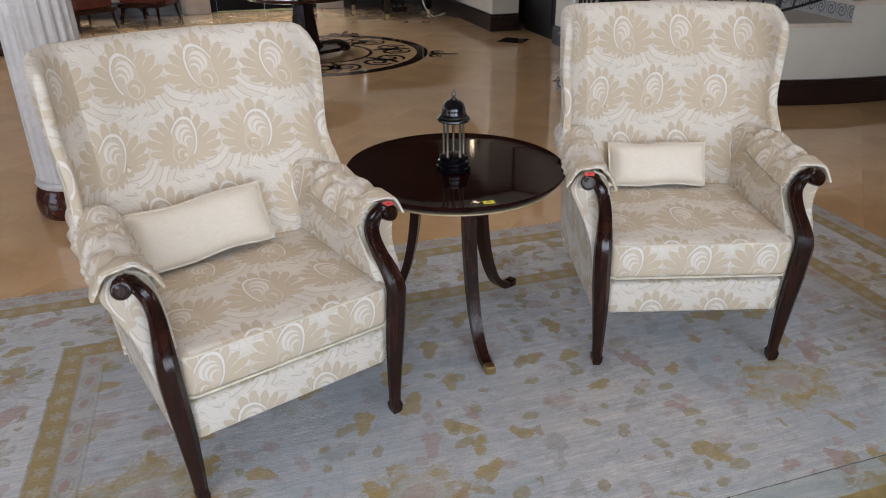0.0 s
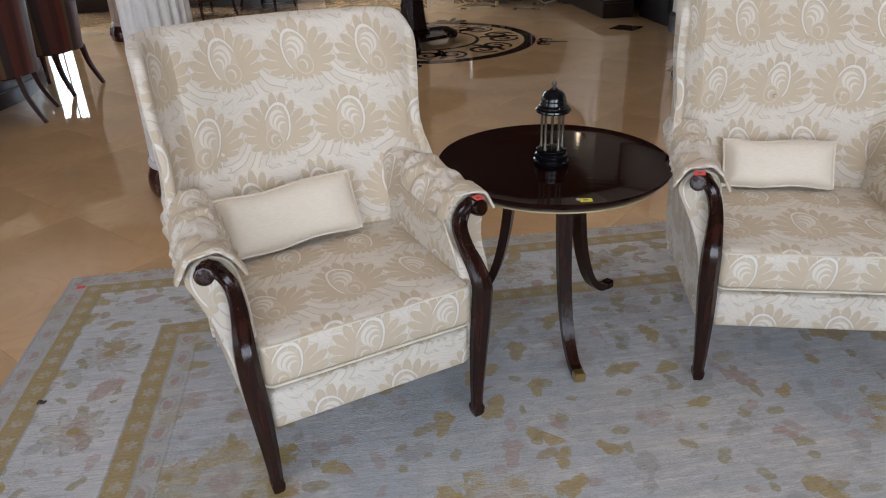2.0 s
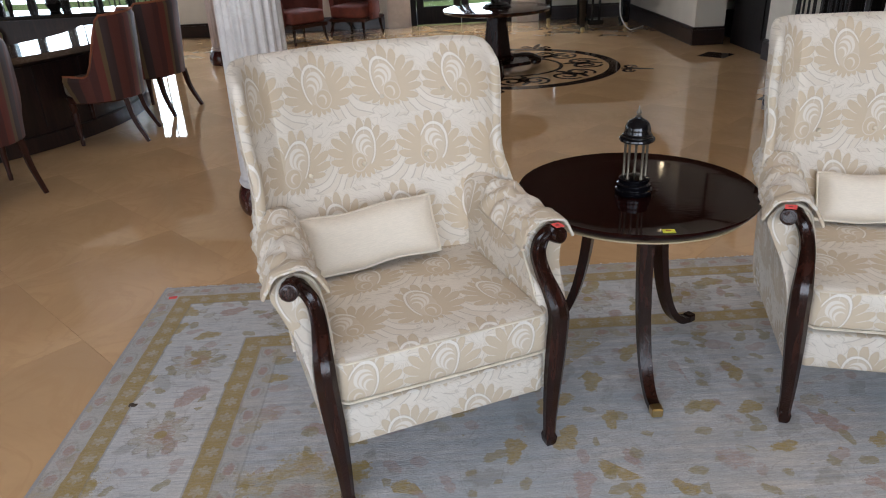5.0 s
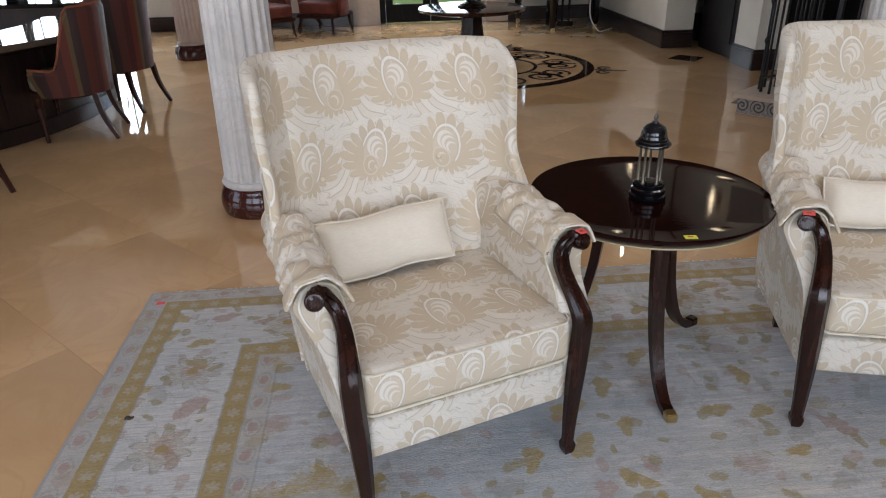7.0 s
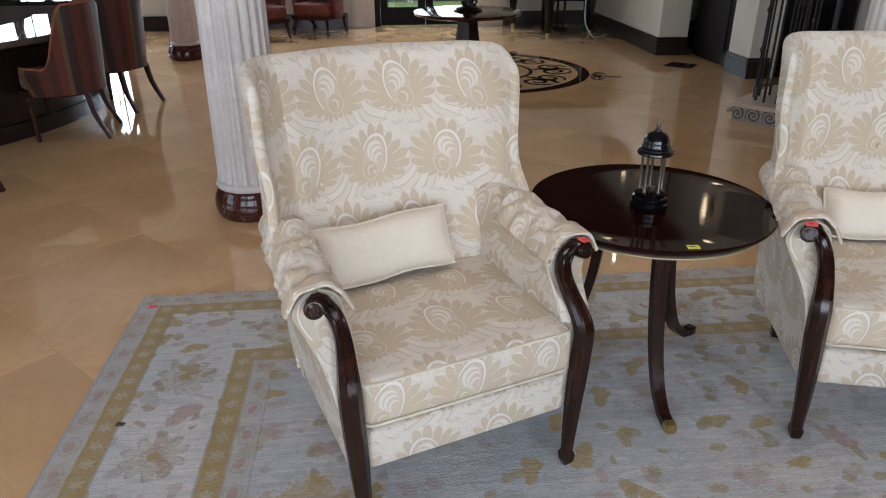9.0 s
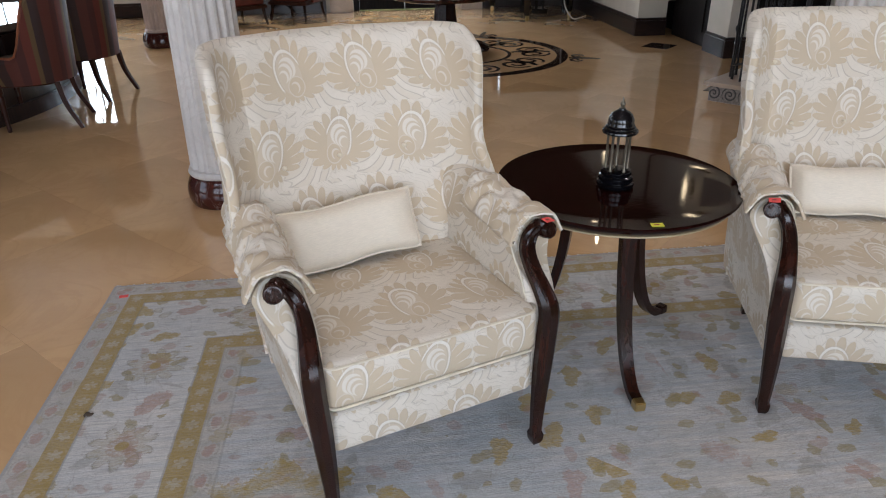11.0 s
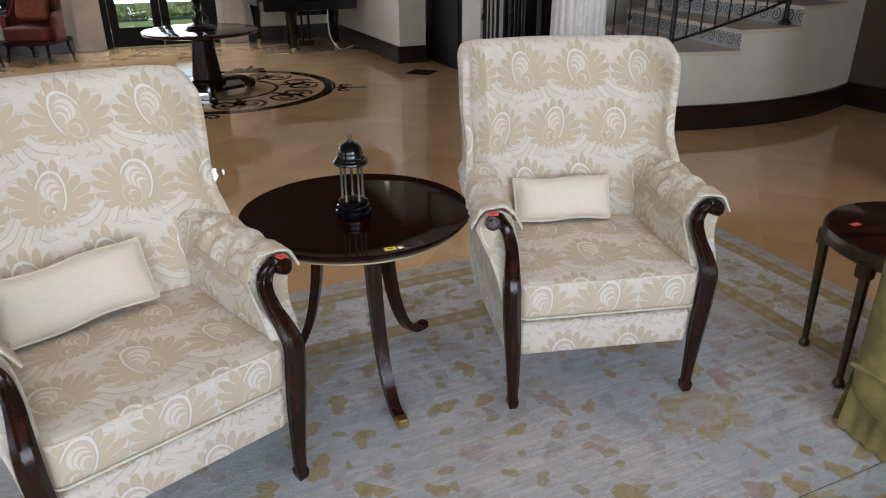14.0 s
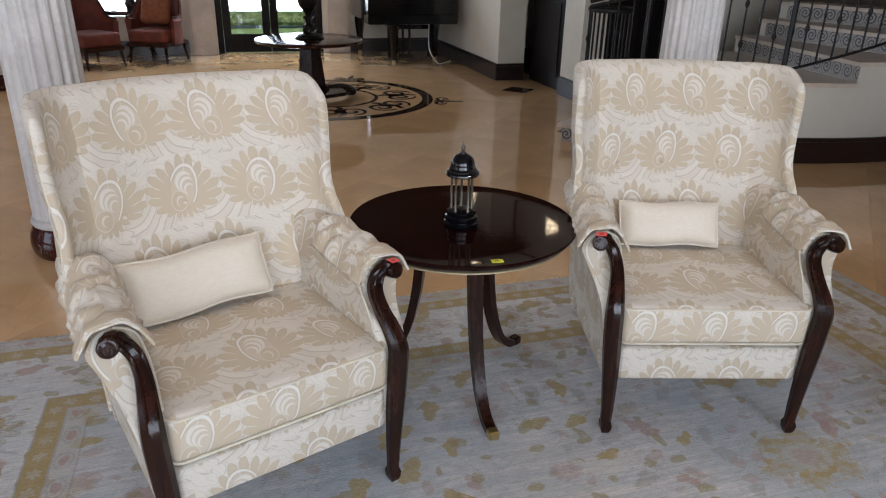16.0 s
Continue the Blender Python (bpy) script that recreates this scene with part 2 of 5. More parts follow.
def rug_weave(name):
    """Hand-knotted wool: gold guard bands, a pale flowered border and a pale field with gold and rose blooms."""
    s = Surface(name)
    co = s.coords()
    x, y, _ = s.split(co)
    wob = s.noise(co, 10.0, 3)
    jit = (wob - 0.5) * 0.012
    rag = (s.noise(co, 30.0, 8, 0.78) - 0.5) * 0.36
    dx = x.min(RUG_W - x)
    dy = (y * -1.0).min(y + RUG_L)
    d = dx.min(dy) + jit
    side = dy.over(dx)                      # 1 along the left and right edges
    along = y * side + x * (1.0 - side)
    streak = s.noise(s.coords(scale=(0.5, 9, 1)), 5.0, 5)
    fine = s.noise(s.coords(scale=(1, 3, 1)), 130.0, 2)
    cool, warm = (0.47, 0.495, 0.53), (0.70, 0.67, 0.635)
    abrash = s.noise(co, 0.9, 3)
    ground = s.mix(streak.step(0.3, 0.7), cool, warm)
    knots = s.noise(s.coords(scale=(1, 1.6, 1)), 24.0, 6, 0.72)
    ground = s.mix(knots.step(0.42, 0.7) * 0.62, ground, (0.37, 0.355, 0.33))
    ground = s.mix(abrash.step(0.47, 0.66) * 0.6, ground, (0.33, 0.40, 0.455))
    gold, olive, rose, taupe = (0.37, 0.26, 0.065), (0.31, 0.25, 0.11), (0.38, 0.225, 0.175), (0.23, 0.205, 0.17)

    def turn_c(t): return (t * 17.0).cos()
    def turn_s(t): return (t * 17.0).sin()

    def blooms(scale, size, rand=0.85, petals=5.0, seed=0.0, squash=1.0, slim=1.0):
        """Scattered lobed shapes: how far inside, and a random number for each."""
        shift = s.join(x * squash + seed + jit * 2.0, y + seed * 1.7)
        n = s.node("ShaderNodeTexVoronoi", Scale=scale, Randomness=rand)
        s.tree.links.new(shift, n.inputs["Vector"])
        local = s.node("ShaderNodeVectorMath")
        local.operation = "SUBTRACT"
        grown = s.node("ShaderNodeVectorMath")
        grown.operation = "SCALE"
        grown.inputs["Scale"].default_value = 1.0
        s.tree.links.new(shift, local.inputs[0])
        s.tree.links.new(n.outputs["Position"], local.inputs[1])
        lx, ly, _ = s.split(local.outputs[0])
        pick, other, _ = s.split(n.outputs["Color"])
        ang = ly.angle(lx) + other * 6.28
        la, lb = lx * turn_c(other) + ly * turn_s(other), ly * turn_c(other) - lx * turn_s(other)
        dist = (la * la * slim + lb * lb / slim).sqrt()
        return size * ((ang * petals / 2).cos().abs() * 0.35 + 0.6) * (other * 0.6 + 0.6) - dist + rag * (size * 4.0), pick, dist + rag * 0.25

    def layer(col, part, colour, strength=0.85):
        return s.mix(part * strength, col, colour)

    worn = s.noise(s.coords(scale=(1, 2.6, 1)), 55.0, 5, 0.7).step(0.30, 0.62)
    # small leaves everywhere
    soft = worn * 0.45 + 0.55
    thread = s.noise(s.coords(scale=(1, 16, 1)), 11.0, 4, 0.65)
    ground = s.mix(thread.step(0.35, 0.7) * 0.55, ground, (0.36, 0.36, 0.36))
    inborder = d.step(0.168, 0.172) * d.step(0.472, 0.468)
    ground = s.mix(inborder * thread.step(0.75, 0.35) * 0.6, ground, (0.72, 0.69, 0.65))
    leaf, pick, _ = blooms(6.2, 0.052, 0.9, 3.0, 2.0, 1.0, 0.5)
    inl = leaf.step(-0.004, 0.005) * soft
    col = layer(ground, inl * pick.step(0.30, 0.33) * (1.0 - pick.step(0.62, 0.64)), gold, 0.9)
    col = layer(col, inl * pick.step(0.62, 0.66) * (1.0 - pick.step(0.76, 0.78)), rose, 0.75)
    col = layer(col, inl * pick.step(0.84, 0.86), taupe, 0.4)
    leaf2, pick3, _ = blooms(12.0, 0.030, 0.9, 2.0, 9.4, 1.0, 0.6)
    in2 = leaf2.step(-0.003, 0.004) * soft
    col = layer(col, in2 * pick3.step(0.55, 0.58) * (1.0 - pick3.step(0.78, 0.8)), olive, 0.8)
    col = layer(col, in2 * pick3.step(0.8, 0.83), rose, 0.5)
    # vine outlines
    vine = (s.noise(co, 5.5, 2, 0.5, 1.0) - 0.5).abs().step(0.012, 0.004) * worn
    col = layer(col, vine, taupe, 0.28)
    # large lobed blooms with a rose eye
    big, pick2, dist2 = blooms(1.75, 0.20, 0.7, 6.0, 5.3, 0.8)
    ring = big.step(-0.004, 0.006) * soft * (knots.step(0.62, 0.42) * 0.65 + 0.35)
    col = layer(col, ring * pick2.step(0.3, 0.35), gold, 0.85)
    col = layer(col, ((big + 0.03).abs().step(0.010, 0.004)) * worn, taupe, 0.35)
    col = layer(col, ring * dist2.step(0.075, 0.065), ground, 0.8)
    col = layer(col, dist2.step(0.045, 0.038) * worn, rose, 0.55)
    # the main border's palmettes, one every 0.42 m
    cell = (along / 0.42).fract() - 0.5
    bx, by = cell * 0.42, d - 0.32
    br = (bx * bx + by * by).sqrt()
    ba = by.angle(bx)
    pal = rag * 0.12 + (((ba * 5.0).cos().abs() * 0.4 + 0.6) * 0.105 - br)
    col = layer(col, inborder * pal.step(-0.003, 0.004) * worn, olive, 0.45)
    col = layer(col, inborder * (pal + rag * 0.1).abs().step(0.008, 0.003) * worn, taupe, 0.6)
    col = layer(col, inborder * br.step(0.05, 0.044) * worn, rose, 0.5)
    col = layer(col, inborder * br.step(0.022, 0.018), gold, 0.8)

    def band(lo, hi):
        return d.step(lo - 0.002, lo + 0.002) * d.step(hi + 0.002, hi - 0.002)

    # guard bands with small pale rosettes
    for lo, hi in ((0.088, 0.163), (0.475, 0.55)):
        g = band(lo, hi)
        c2 = (along / 0.085).fract() - 0.5
        gx, gy = c2 * 0.085, d - (lo + hi) / 2
        gr = (gx * gx + gy * gy).sqrt()
        ga = gy.angle(gx)
        ros = ((ga * 3.0).cos().abs() * 0.5 + 0.5) * 0.025 - gr + rag * 0.03
        col = s.mix(g * (soft * 0.35 + 0.62), col, s.mix(thread.step(0.25, 0.75), (0.33, 0.222, 0.052), (0.41, 0.295, 0.115)))
        col = layer(col, g * ros.step(-0.002, 0.002) * worn, (0.52, 0.50, 0.46), 0.58)
        col = layer(col, g * (gr - 0.034).abs().step(0.004, 0.002), (0.5, 0.42, 0.25), 0.18)
    for lo, hi in ((0.0, 0.088), (0.55, 0.625)):
        g = band(lo, hi)
        c2 = (along / 0.13).fract() - 0.5
        gx, gy = c2 * 0.13, d - (lo + hi) / 2
        gr = (gx * gx * 0.45 + gy * gy).sqrt() + rag * 0.09
        col = s.mix(g * 0.55, col, s.mix(streak, (0.44, 0.42, 0.39), (0.50, 0.445, 0.375)))
        col = layer(col, g * (gr + rag * 0.06).step(0.020, 0.013) * soft, rose, 0.75)
        col = layer(col, g * (gr - 0.027).abs().step(0.005, 0.002) * worn, taupe, 0.4)
    for lim in (0.165, 0.472, 0.553, 0.628):
        col = layer(col, (d - lim).abs().step(0.005, 0.002), taupe, 0.35)
    col = layer(col, d.step(0.014, 0.008), (0.36, 0.35, 0.35), 0.9)
    col = s.mix(fine.step(0.35, 0.75) * 0.26, col, (0.27, 0.26, 0.245))
    s.put(Base_Color=col, Roughness=0.95, Sheen_Weight=0.15, Specular_IOR_Level=0.1)
    return s.bump(fine + streak * 0.6 + knots * 0.5, 0.8, 0.004).mat


FABRIC = damask("damask_velvet", (0.690, 0.628, 0.535), (0.520, 0.420, 0.292), (0.480, 0.425, 0.350), (0.75, 0.715, 0.655))
SILK = silk("cream_silk", (0.76, 0.675, 0.545))
PIPING = plain("piping_cloth", (0.62, 0.55, 0.43), 0.8)
MAHOGANY = wood("dark_mahogany", (0.009, 0.0032, 0.002), (0.030, 0.0085, 0.005), 0.22, coat=0.0)
MAHOGANY.node_tree.nodes["Principled BSDF"].inputs["Specular IOR Level"].default_value = 0.38
TABLETOP = wood("mahogany_top", (0.005, 0.0010, 0.0008), (0.015, 0.0028, 0.0020), 0.05, (0.15, 1, 1), 14, 0.0)
PEWTER = plain("dull_brass", (0.15, 0.13, 0.10), 0.38, 0.85)
GILT = plain("pale_gilt", (0.42, 0.33, 0.19), 0.5, 0.3, 0.1)
TABLETOP.node_tree.nodes["Principled BSDF"].inputs["Specular IOR Level"].default_value = 0.13
BRASS = plain("aged_brass", (0.55, 0.42, 0.20), 0.32, 1.0, 0.2)
ANTIQUE = plain("antique_bronze", (0.085, 0.060, 0.034), 0.36, 0.8, 0.25)
BLACK_GLAZE = plain("black_glaze", (0.003, 0.003, 0.004), 0.08, 0.0, 0.1, coat=0.0)
IRON = plain("black_iron", (0.012, 0.011, 0.011), 0.45, 0.4)
RED_TAG = plain("red_sticker", (0.85, 0.10, 0.09), 0.6)
YELLOW_TAG = plain("yellow_sticker", (0.75, 0.72, 0.06), 0.6)
TAG_INK = plain("sticker_ink", (0.25, 0.04, 0.04), 0.7)
FLOOR_STONE = marble("polished_limestone", (0.68, 0.435, 0.222), (0.59, 0.365, 0.178), 0.02, 1.1, coat=0.3)
FLOOR_STONE.node_tree.nodes["Principled BSDF"].inputs["Specular IOR Level"].default_value = 1.0
DARK_STONE = marble("dark_inlay_stone", (0.030, 0.017, 0.012), (0.08, 0.05, 0.035), 0.08, 3.0)
RED_MARBLE = marble("rosso_marble", (0.050, 0.011, 0.009), (0.62, 0.50, 0.45), 0.10, 4.0, 0.012)
CAST_STONE = marble("white_cast_stone", (0.66, 0.63, 0.60), (0.52, 0.49, 0.46), 0.55, 3.0)
PINK_STONE = marble("pink_cast_stone", (0.60, 0.49, 0.43), (0.5, 0.4, 0.35), 0.4, 3.0)
CREAM_STONE = marble("cream_stone", (0.62, 0.52, 0.42), (0.5, 0.4, 0.3), 0.35, 3.0)
WALL_PAINT = plain("cream_wall_paint", (0.64, 0.60, 0.51), 0.75, vary=0.04, scale=3)
BROWN_PAINT = plain("brown_wall_paint", (0.085, 0.062, 0.045), 0.7, vary=0.06, scale=3)
# dark brown, to cut bounced fill and keep the tabletop's reflection dark
CEIL_PAINT = plain("dark_ceiling_paint", (0.10, 0.06, 0.035), 0.6, vary=0.03, scale=2)
BASEBOARD = wood("baseboard_wood", (0.010, 0.0045, 0.0035), (0.026, 0.010, 0.007), 0.32, (0.2, 0.2, 1), coat=0.1)
GREEN_VELVET = plain("olive_velvet", (0.255, 0.205, 0.072), 0.75, vary=0.38, scale=9, relief=0.3)
RUG = rug_weave("knotted_wool_rug")
FRINGE = plain("rug_edge_wool", (0.62, 0.59, 0.54), 0.9)
GLASS = Surface("clear_glass").put(Base_Color=(0.93, 0.98, 0.96), Roughness=0.01, Transmission_Weight=1.0, IOR=1.45).mat

# ---- mesh tools ----


def mesh_of(bm, name, smooth=True):
    bmesh.ops.recalc_face_normals(bm, faces=bm.faces)
    me = bpy.data.meshes.new(name)
    for f in bm.faces:
        f.smooth = smooth
    bm.to_mesh(me)
    bm.free()
    if smooth:
        me.set_sharp_from_angle(angle=radians(38))
    return me


def box_uv(me):
    """Lays the cloth straight on from the nearest of three sides, in metres."""
    layer = me.uv_layers.new(name="cloth")
    for p in me.polygons:
        n = p.normal
        for li in p.loop_indices:
            c = me.vertices[me.loops[li].vertex_index].co
            if abs(n.z) > 0.72:
                layer.data[li].uv = (c.x + 0.1, c.y + 0.06)
            elif abs(n.x) > 0.74:
                layer.data[li].uv = (c.y + 0.03, c.z)
            else:
                layer.data[li].uv = (c.x, c.z * 1.03 + 0.02)


def wrap_uv(me):
    """Lays the cloth of a chair back round its wings, by the length along the curve."""
    layer = me.uv_layers["cloth"]
    for loop in me.loops:
        c = me.vertices[loop.vertex_index].co
        flat = 0.25
        drop = 0.528 + 0.345 * (c.z - 0.45) - 0.95 * flat * flat - c.y
        u = c.x
        if abs(c.x) > flat:
            u = math.copysign(flat + math.hypot(abs(c.x) - flat, max(0.0, drop)), c.x)
        layer.data[loop.index].uv = (u, c.z * 1.03 + 0.02)


def part(name, bm, material, parent, label="", smooth=True, cloth=False):
    ob = new(name, mesh_of(bm, name, smooth))
    ob.data.materials.append(material)
    if cloth:
        box_uv(ob.data)
    ob.parent = parent
    return tagged(ob, label)


def thing(name, matrix, label, category, group="", kind=""):
    ob = new(name)
    ob.empty_display_size = 0.1
    ob.matrix_world = matrix
    return tagged(ob, label, category, group, kind)


def block(bm, lo, hi, bevel=0.0, seg=2, turn=None):
    m = Matrix.Translation([(a + b) / 2 for a, b in zip(lo, hi)]) @ Matrix.Diagonal([b - a for a, b in zip(lo, hi)] + [1])
    made = bmesh.ops.create_cube(bm, size=1, matrix=(turn @ m) if turn else m)
    if bevel:
        edges = list({e for v in made["verts"] for e in v.link_edges})
        bmesh.ops.bevel(bm, geom=edges, offset=bevel, segments=seg, affect="EDGES", clamp_overlap=True)
    return bm


def loft(bm, rings, closed=True, caps=True):
    """A skin over rings of points, each ring with the same count."""
    rows = [[bm.verts.new(p) for p in ring] for ring in rings]
    n = len(rows[0])
    for a, b in zip(rows, rows[1:]):
        for i in range(n if closed else n - 1):
            j = (i + 1) % n
            bm.faces.new((a[i], a[j], b[j], b[i]))
    if caps and closed:
        bm.faces.new(rows[0])
        bm.faces.new(rows[-1])
    return bm


def turned(bm, profile, seg=32, m=None, flute=None):
    """A body of revolution from (radius, height) pairs."""
    rings = []
    for r, z in profile:
        ring = []
        for i in range(seg):
            a = 2 * math.pi * i / seg
            k = r * (flute(a) if flute else 1)
            p = Vector((k * math.cos(a), k * math.sin(a), z))
            ring.append(m @ p if m else p)
        rings.append(ring)
    return loft(bm, rings)


def sweep(bm, points, radius, seg=8, across=None, flat=1.0, caps=True):
    """A tube along points; radius may vary along it; flat squeezes it."""
    pts = [Vector(p) for p in points]
    rings = []
    for i, p in enumerate(pts):
        d = (pts[min(i + 1, len(pts) - 1)] - pts[max(i - 1, 0)]).normalized()
        ref = Vector(across) if across else (Vector((0, 0, 1)) if abs(d.z) < 0.9 else Vector((1, 0, 0)))
        side = d.cross(ref).normalized()
        up = side.cross(d).normalized()
        r = radius(i / (len(pts) - 1)) if callable(radius) else radius
        rings.append([p + side * r * flat * math.cos(a) + up * r * math.sin(a) for a in (2 * math.pi * (k + 0.5) / seg for k in range(seg))])
    return loft(bm, rings, caps=caps)


def curve(points, n):
    """A smooth line of n + 1 places through the given points (Catmull-Rom)."""
    p = [Vector(q) for q in points]
    p = [2 * p[0] - p[1], *p, 2 * p[-1] - p[-2]]
    out = []
    for k in range(n + 1):
        t = k / n * (len(p) - 3)
        i = min(int(t), len(p) - 4)
        f = t - i
        a, b, c, d = p[i:i + 4]
        out.append(0.5 * (2 * b + (c - a) * f + (2 * a - 5 * b + 4 * c - d) * f * f + (3 * b - a - 3 * c + d) * f ** 3))
    return out


def sstep(x, lo, hi):
    t = min(1, max(0, (x - lo) / (hi - lo)))
    return t * t * (3 - 2 * t)


def rounded(w, d, c, n=6, cx=0.0, cy=0.0):
    """The outline of a rounded oblong, as (x, y) pairs."""
    out = []
    for k, (sx, sy) in enumerate(((1, 1), (-1, 1), (-1, -1), (1, -1))):
        for i in range(n + 1):
            a = math.pi / 2 * (k + i / n)
            out.append((cx + sx * (w / 2 - c) + c * math.cos(a), cy + sy * (d / 2 - c) + c * math.sin(a)))
    return out


def soft_box(bm, w, d, z0, z1, r, crown=0.0, corner=0.05, cx=0.0, cy=0.0, bow=0.0, sag=None):
    """An upholstered block with rolled edges and a crowned top."""
    def ring(inset, z, shrink=1.0, lift=0.0):
        pts = []
        for x, y in rounded((w - 2 * inset) * shrink, (d - 2 * inset) * shrink, max(0.004, (corner - inset) * shrink), 6, cx, cy):
            u, v = (x - cx) / (w / 2), (y - cy) / (d / 2)
            zz = z + crown * max(0, 1 - u * u) * max(0, 1 - v * v) * lift
            if sag and lift:
                zz += sag(x, y)
            pts.append((x, y - bow * (1 - u * u) * max(0, -v), zz))
        return pts
    rings = [ring(r * (1 - math.sin(a)), z0 + r * (1 - math.cos(a))) for a in (k * math.pi / 8 for k in range(5))]
    rings += [ring(r * (1 - math.sin(a)), z1 - r * (1 - math.cos(a)), 1, 1) for a in (math.pi / 2 - k * math.pi / 8 for k in range(5))]
    rings += [ring(r, z1, s, 1) for s in (0.88, 0.75, 0.6, 0.45, 0.3, 0.15, 0.04)]
    return loft(bm, rings)


def ruffle(p, scale, amount, seed=0.0):
    v = Vector((p[0] * scale + seed, p[1] * scale - seed, p[2] * scale))
    return amount * noise.noise(v)


# ---- the room ----


def structure(name, bm, material, label, category, smooth=False, matrix=ROOM):
    ob = new(name, mesh_of(bm, name, smooth))
    ob.data.materials.append(material)
    ob.matrix_world = matrix
    return tagged(ob, label, category, kind="structure")


def wall_u(name, u0, u1, v0, v1, openings, label, material=None):
    """A wall along u with openings (u0, u1, z0, z1)."""
    bm = bmesh.new()
    last = u0
    for a, b, lo, hi in sorted(openings):
        block(bm, (last, v0, 0), (a, v1, CEIL))
        if lo > 0:
            block(bm, (a, v0, 0), (b, v1, lo))
        block(bm, (a, v0, hi), (b, v1, CEIL))
        last = b
    block(bm, (last, v0, 0), (u1, v1, CEIL))
    return structure(name, bm, material or WALL_PAINT, label, "wall")


DOOR = (0.12, 1.72, 0.0, 2.5)
SIDE_WINDOW = (-1.75, -0.52, 0.55, 2.5)
BAR_WINDOW = (-6.35, -3.62, 0.25, 3.0)
wall_u("wall_north", -9.0, 3.54, 11.75, 12.0, [DOOR, SIDE_WINDOW, BAR_WINDOW], "cream painted far wall with tall glazed openings")
wall_u("wall_south", -9.0, 6.6, -3.3, -3.05, [(a, b, 0.5, 3.2) for a, b in WINDOWS_BACK], "cream painted wall with tall windows")
structure("wall_east", block(bmesh.new(), (6.6, -3.3, 0), (6.85, 12.0, CEIL)), BROWN_PAINT, "dark brown painted wall beside the staircase", "wall")
bm = bmesh.new()
for v0, v1, lo, hi in ((-3.05, -1.5, 0, CEIL), (-1.5, 2.5, 0, 0.4), (-1.5, 2.5, 3.1, CEIL), (2.5, 6.8, 0, CEIL), (6.8, 10.8, 0, 0.4), (6.8, 10.8, 3.1, CEIL), (10.8, 11.75, 0, CEIL)):
    block(bm, (-9.25, v0, lo), (-9.0, v1, hi))
structure("wall_west", bm, WALL_PAINT, "cream painted wall with wide windows", "wall")
for v in (0.5, 8.8):
    lamp("window_daylight", "AREA", 60, DAY, at_room(-9.1, v, 1.75) @ pose(0, 0, 0, 90, 0, -90), size=3.8, size_y=2.5)
structure("wall_alcove", block(bmesh.new(), (3.54, 8.8, 0), (3.9, 12.0, CEIL)), WALL_PAINT, "cream painted return wall beside the piano", "wall")
bm = bmesh.new()
block(bm, (3.93, 7.32, 0), (4.15, 7.78, CEIL))
block(bm, (3.93, 7.78, 2.3), (4.15, 8.8, CEIL))
structure("wall_passage", bm, WALL_PAINT, "cream painted wall by the dark passage", "wall")
structure("wall_stairwell", block(bmesh.new(), (3.86, 11.75, 0), (6.6, 12.0, CEIL)), WALL_PAINT, "cream painted wall behind the stairs", "wall")
# unseen ceiling, kept dark so that it bounces little light
structure("ceiling", block(bmesh.new(), (-9.25, -3.3, CEIL), (6.85, 12.0, CEIL + 0.2)), CEIL_PAINT, "dark brown ceiling, out of view", "ceiling")


def baseboard(lo, hi, face):
    """A tall stained skirting with a stepped cap; face: the side it stands out to."""
    bm = bmesh.new()
    block(bm, lo, (hi[0], hi[1], 0.18), 0.004)
    dx, dy = face
    block(bm, (lo[0] + (0.008 if dx < 0 else 0), lo[1] + (0.008 if dy < 0 else 0), 0.18), (hi[0] - (0.008 if dx > 0 else 0), hi[1] - (0.008 if dy > 0 else 0), 0.21), 0.006)
    structure("baseboard", bm, BASEBOARD, "tall dark-stained wooden skirting board", "skirting")


for a, b in ((-9.0, -6.35), (-6.35, -3.62), (-3.62, -0.3), (2.14, 3.51)):
    baseboard((a, 11.72, 0), (b, 11.748, 0), (0, -1))
baseboard((3.51, 8.8, 0), (3.538, 11.72, 0), (-1, 0))
baseboard((3.51, 8.77, 0), (3.9, 8.798, 0), (0, -1))
baseboard((3.9, 7.32, 0), (3.928, 7.78, 0), (-1, 0))
baseboard((3.9, 7.29, 0), (4.15, 7.318, 0), (0, -1))
baseboard((6.57, -3.0, 0), (6.598, 11.7, 0), (-1, 0))

# ---- the chairs ----


def back_line(s, z):
    """The front face of a wing back at height z: s runs from wing to wing."""
    yc = 0.528 + 0.345 * (z - 0.45)
    half = 0.345 + 0.030 * sstep(z, 0.50, 0.62) + 0.004 * sstep(-z, -0.78, -0.66) - 0.010 * sstep(-abs(z - 0.82), -0.12, 0.0)
    wing = (0.052 + 0.045 * sstep(z, 0.88, 1.08) + 0.020 * sstep(-z, -0.80, -0.68)) * sstep(z, 0.45, 0.64)
    barrel = 0.95 * sstep(z, 0.40, 0.60)
    m = abs(s)
    if m < 0.72:
        x = m / 0.72 * 0.305
        y = yc - barrel * x * x
    else:
        a = (m - 0.72) / 0.28 * math.pi / 2
        x = 0.305 + (half - 0.305) * math.sin(a)
        y = yc - barrel * 0.305 ** 2 - 0.55 * barrel * (x - 0.305) - wing * (1 - math.cos(a))
    y += 0.017 * math.exp(-((m - 0.70) / 0.045) ** 2)
    return Vector((math.copysign(x, s), y, z))


BUTTONS = ((-0.285, 0.975), (0.075, 0.972), (0.268, 0.985), (-0.205, 0.775), (-0.02, 0.775), (0.186, 0.785))


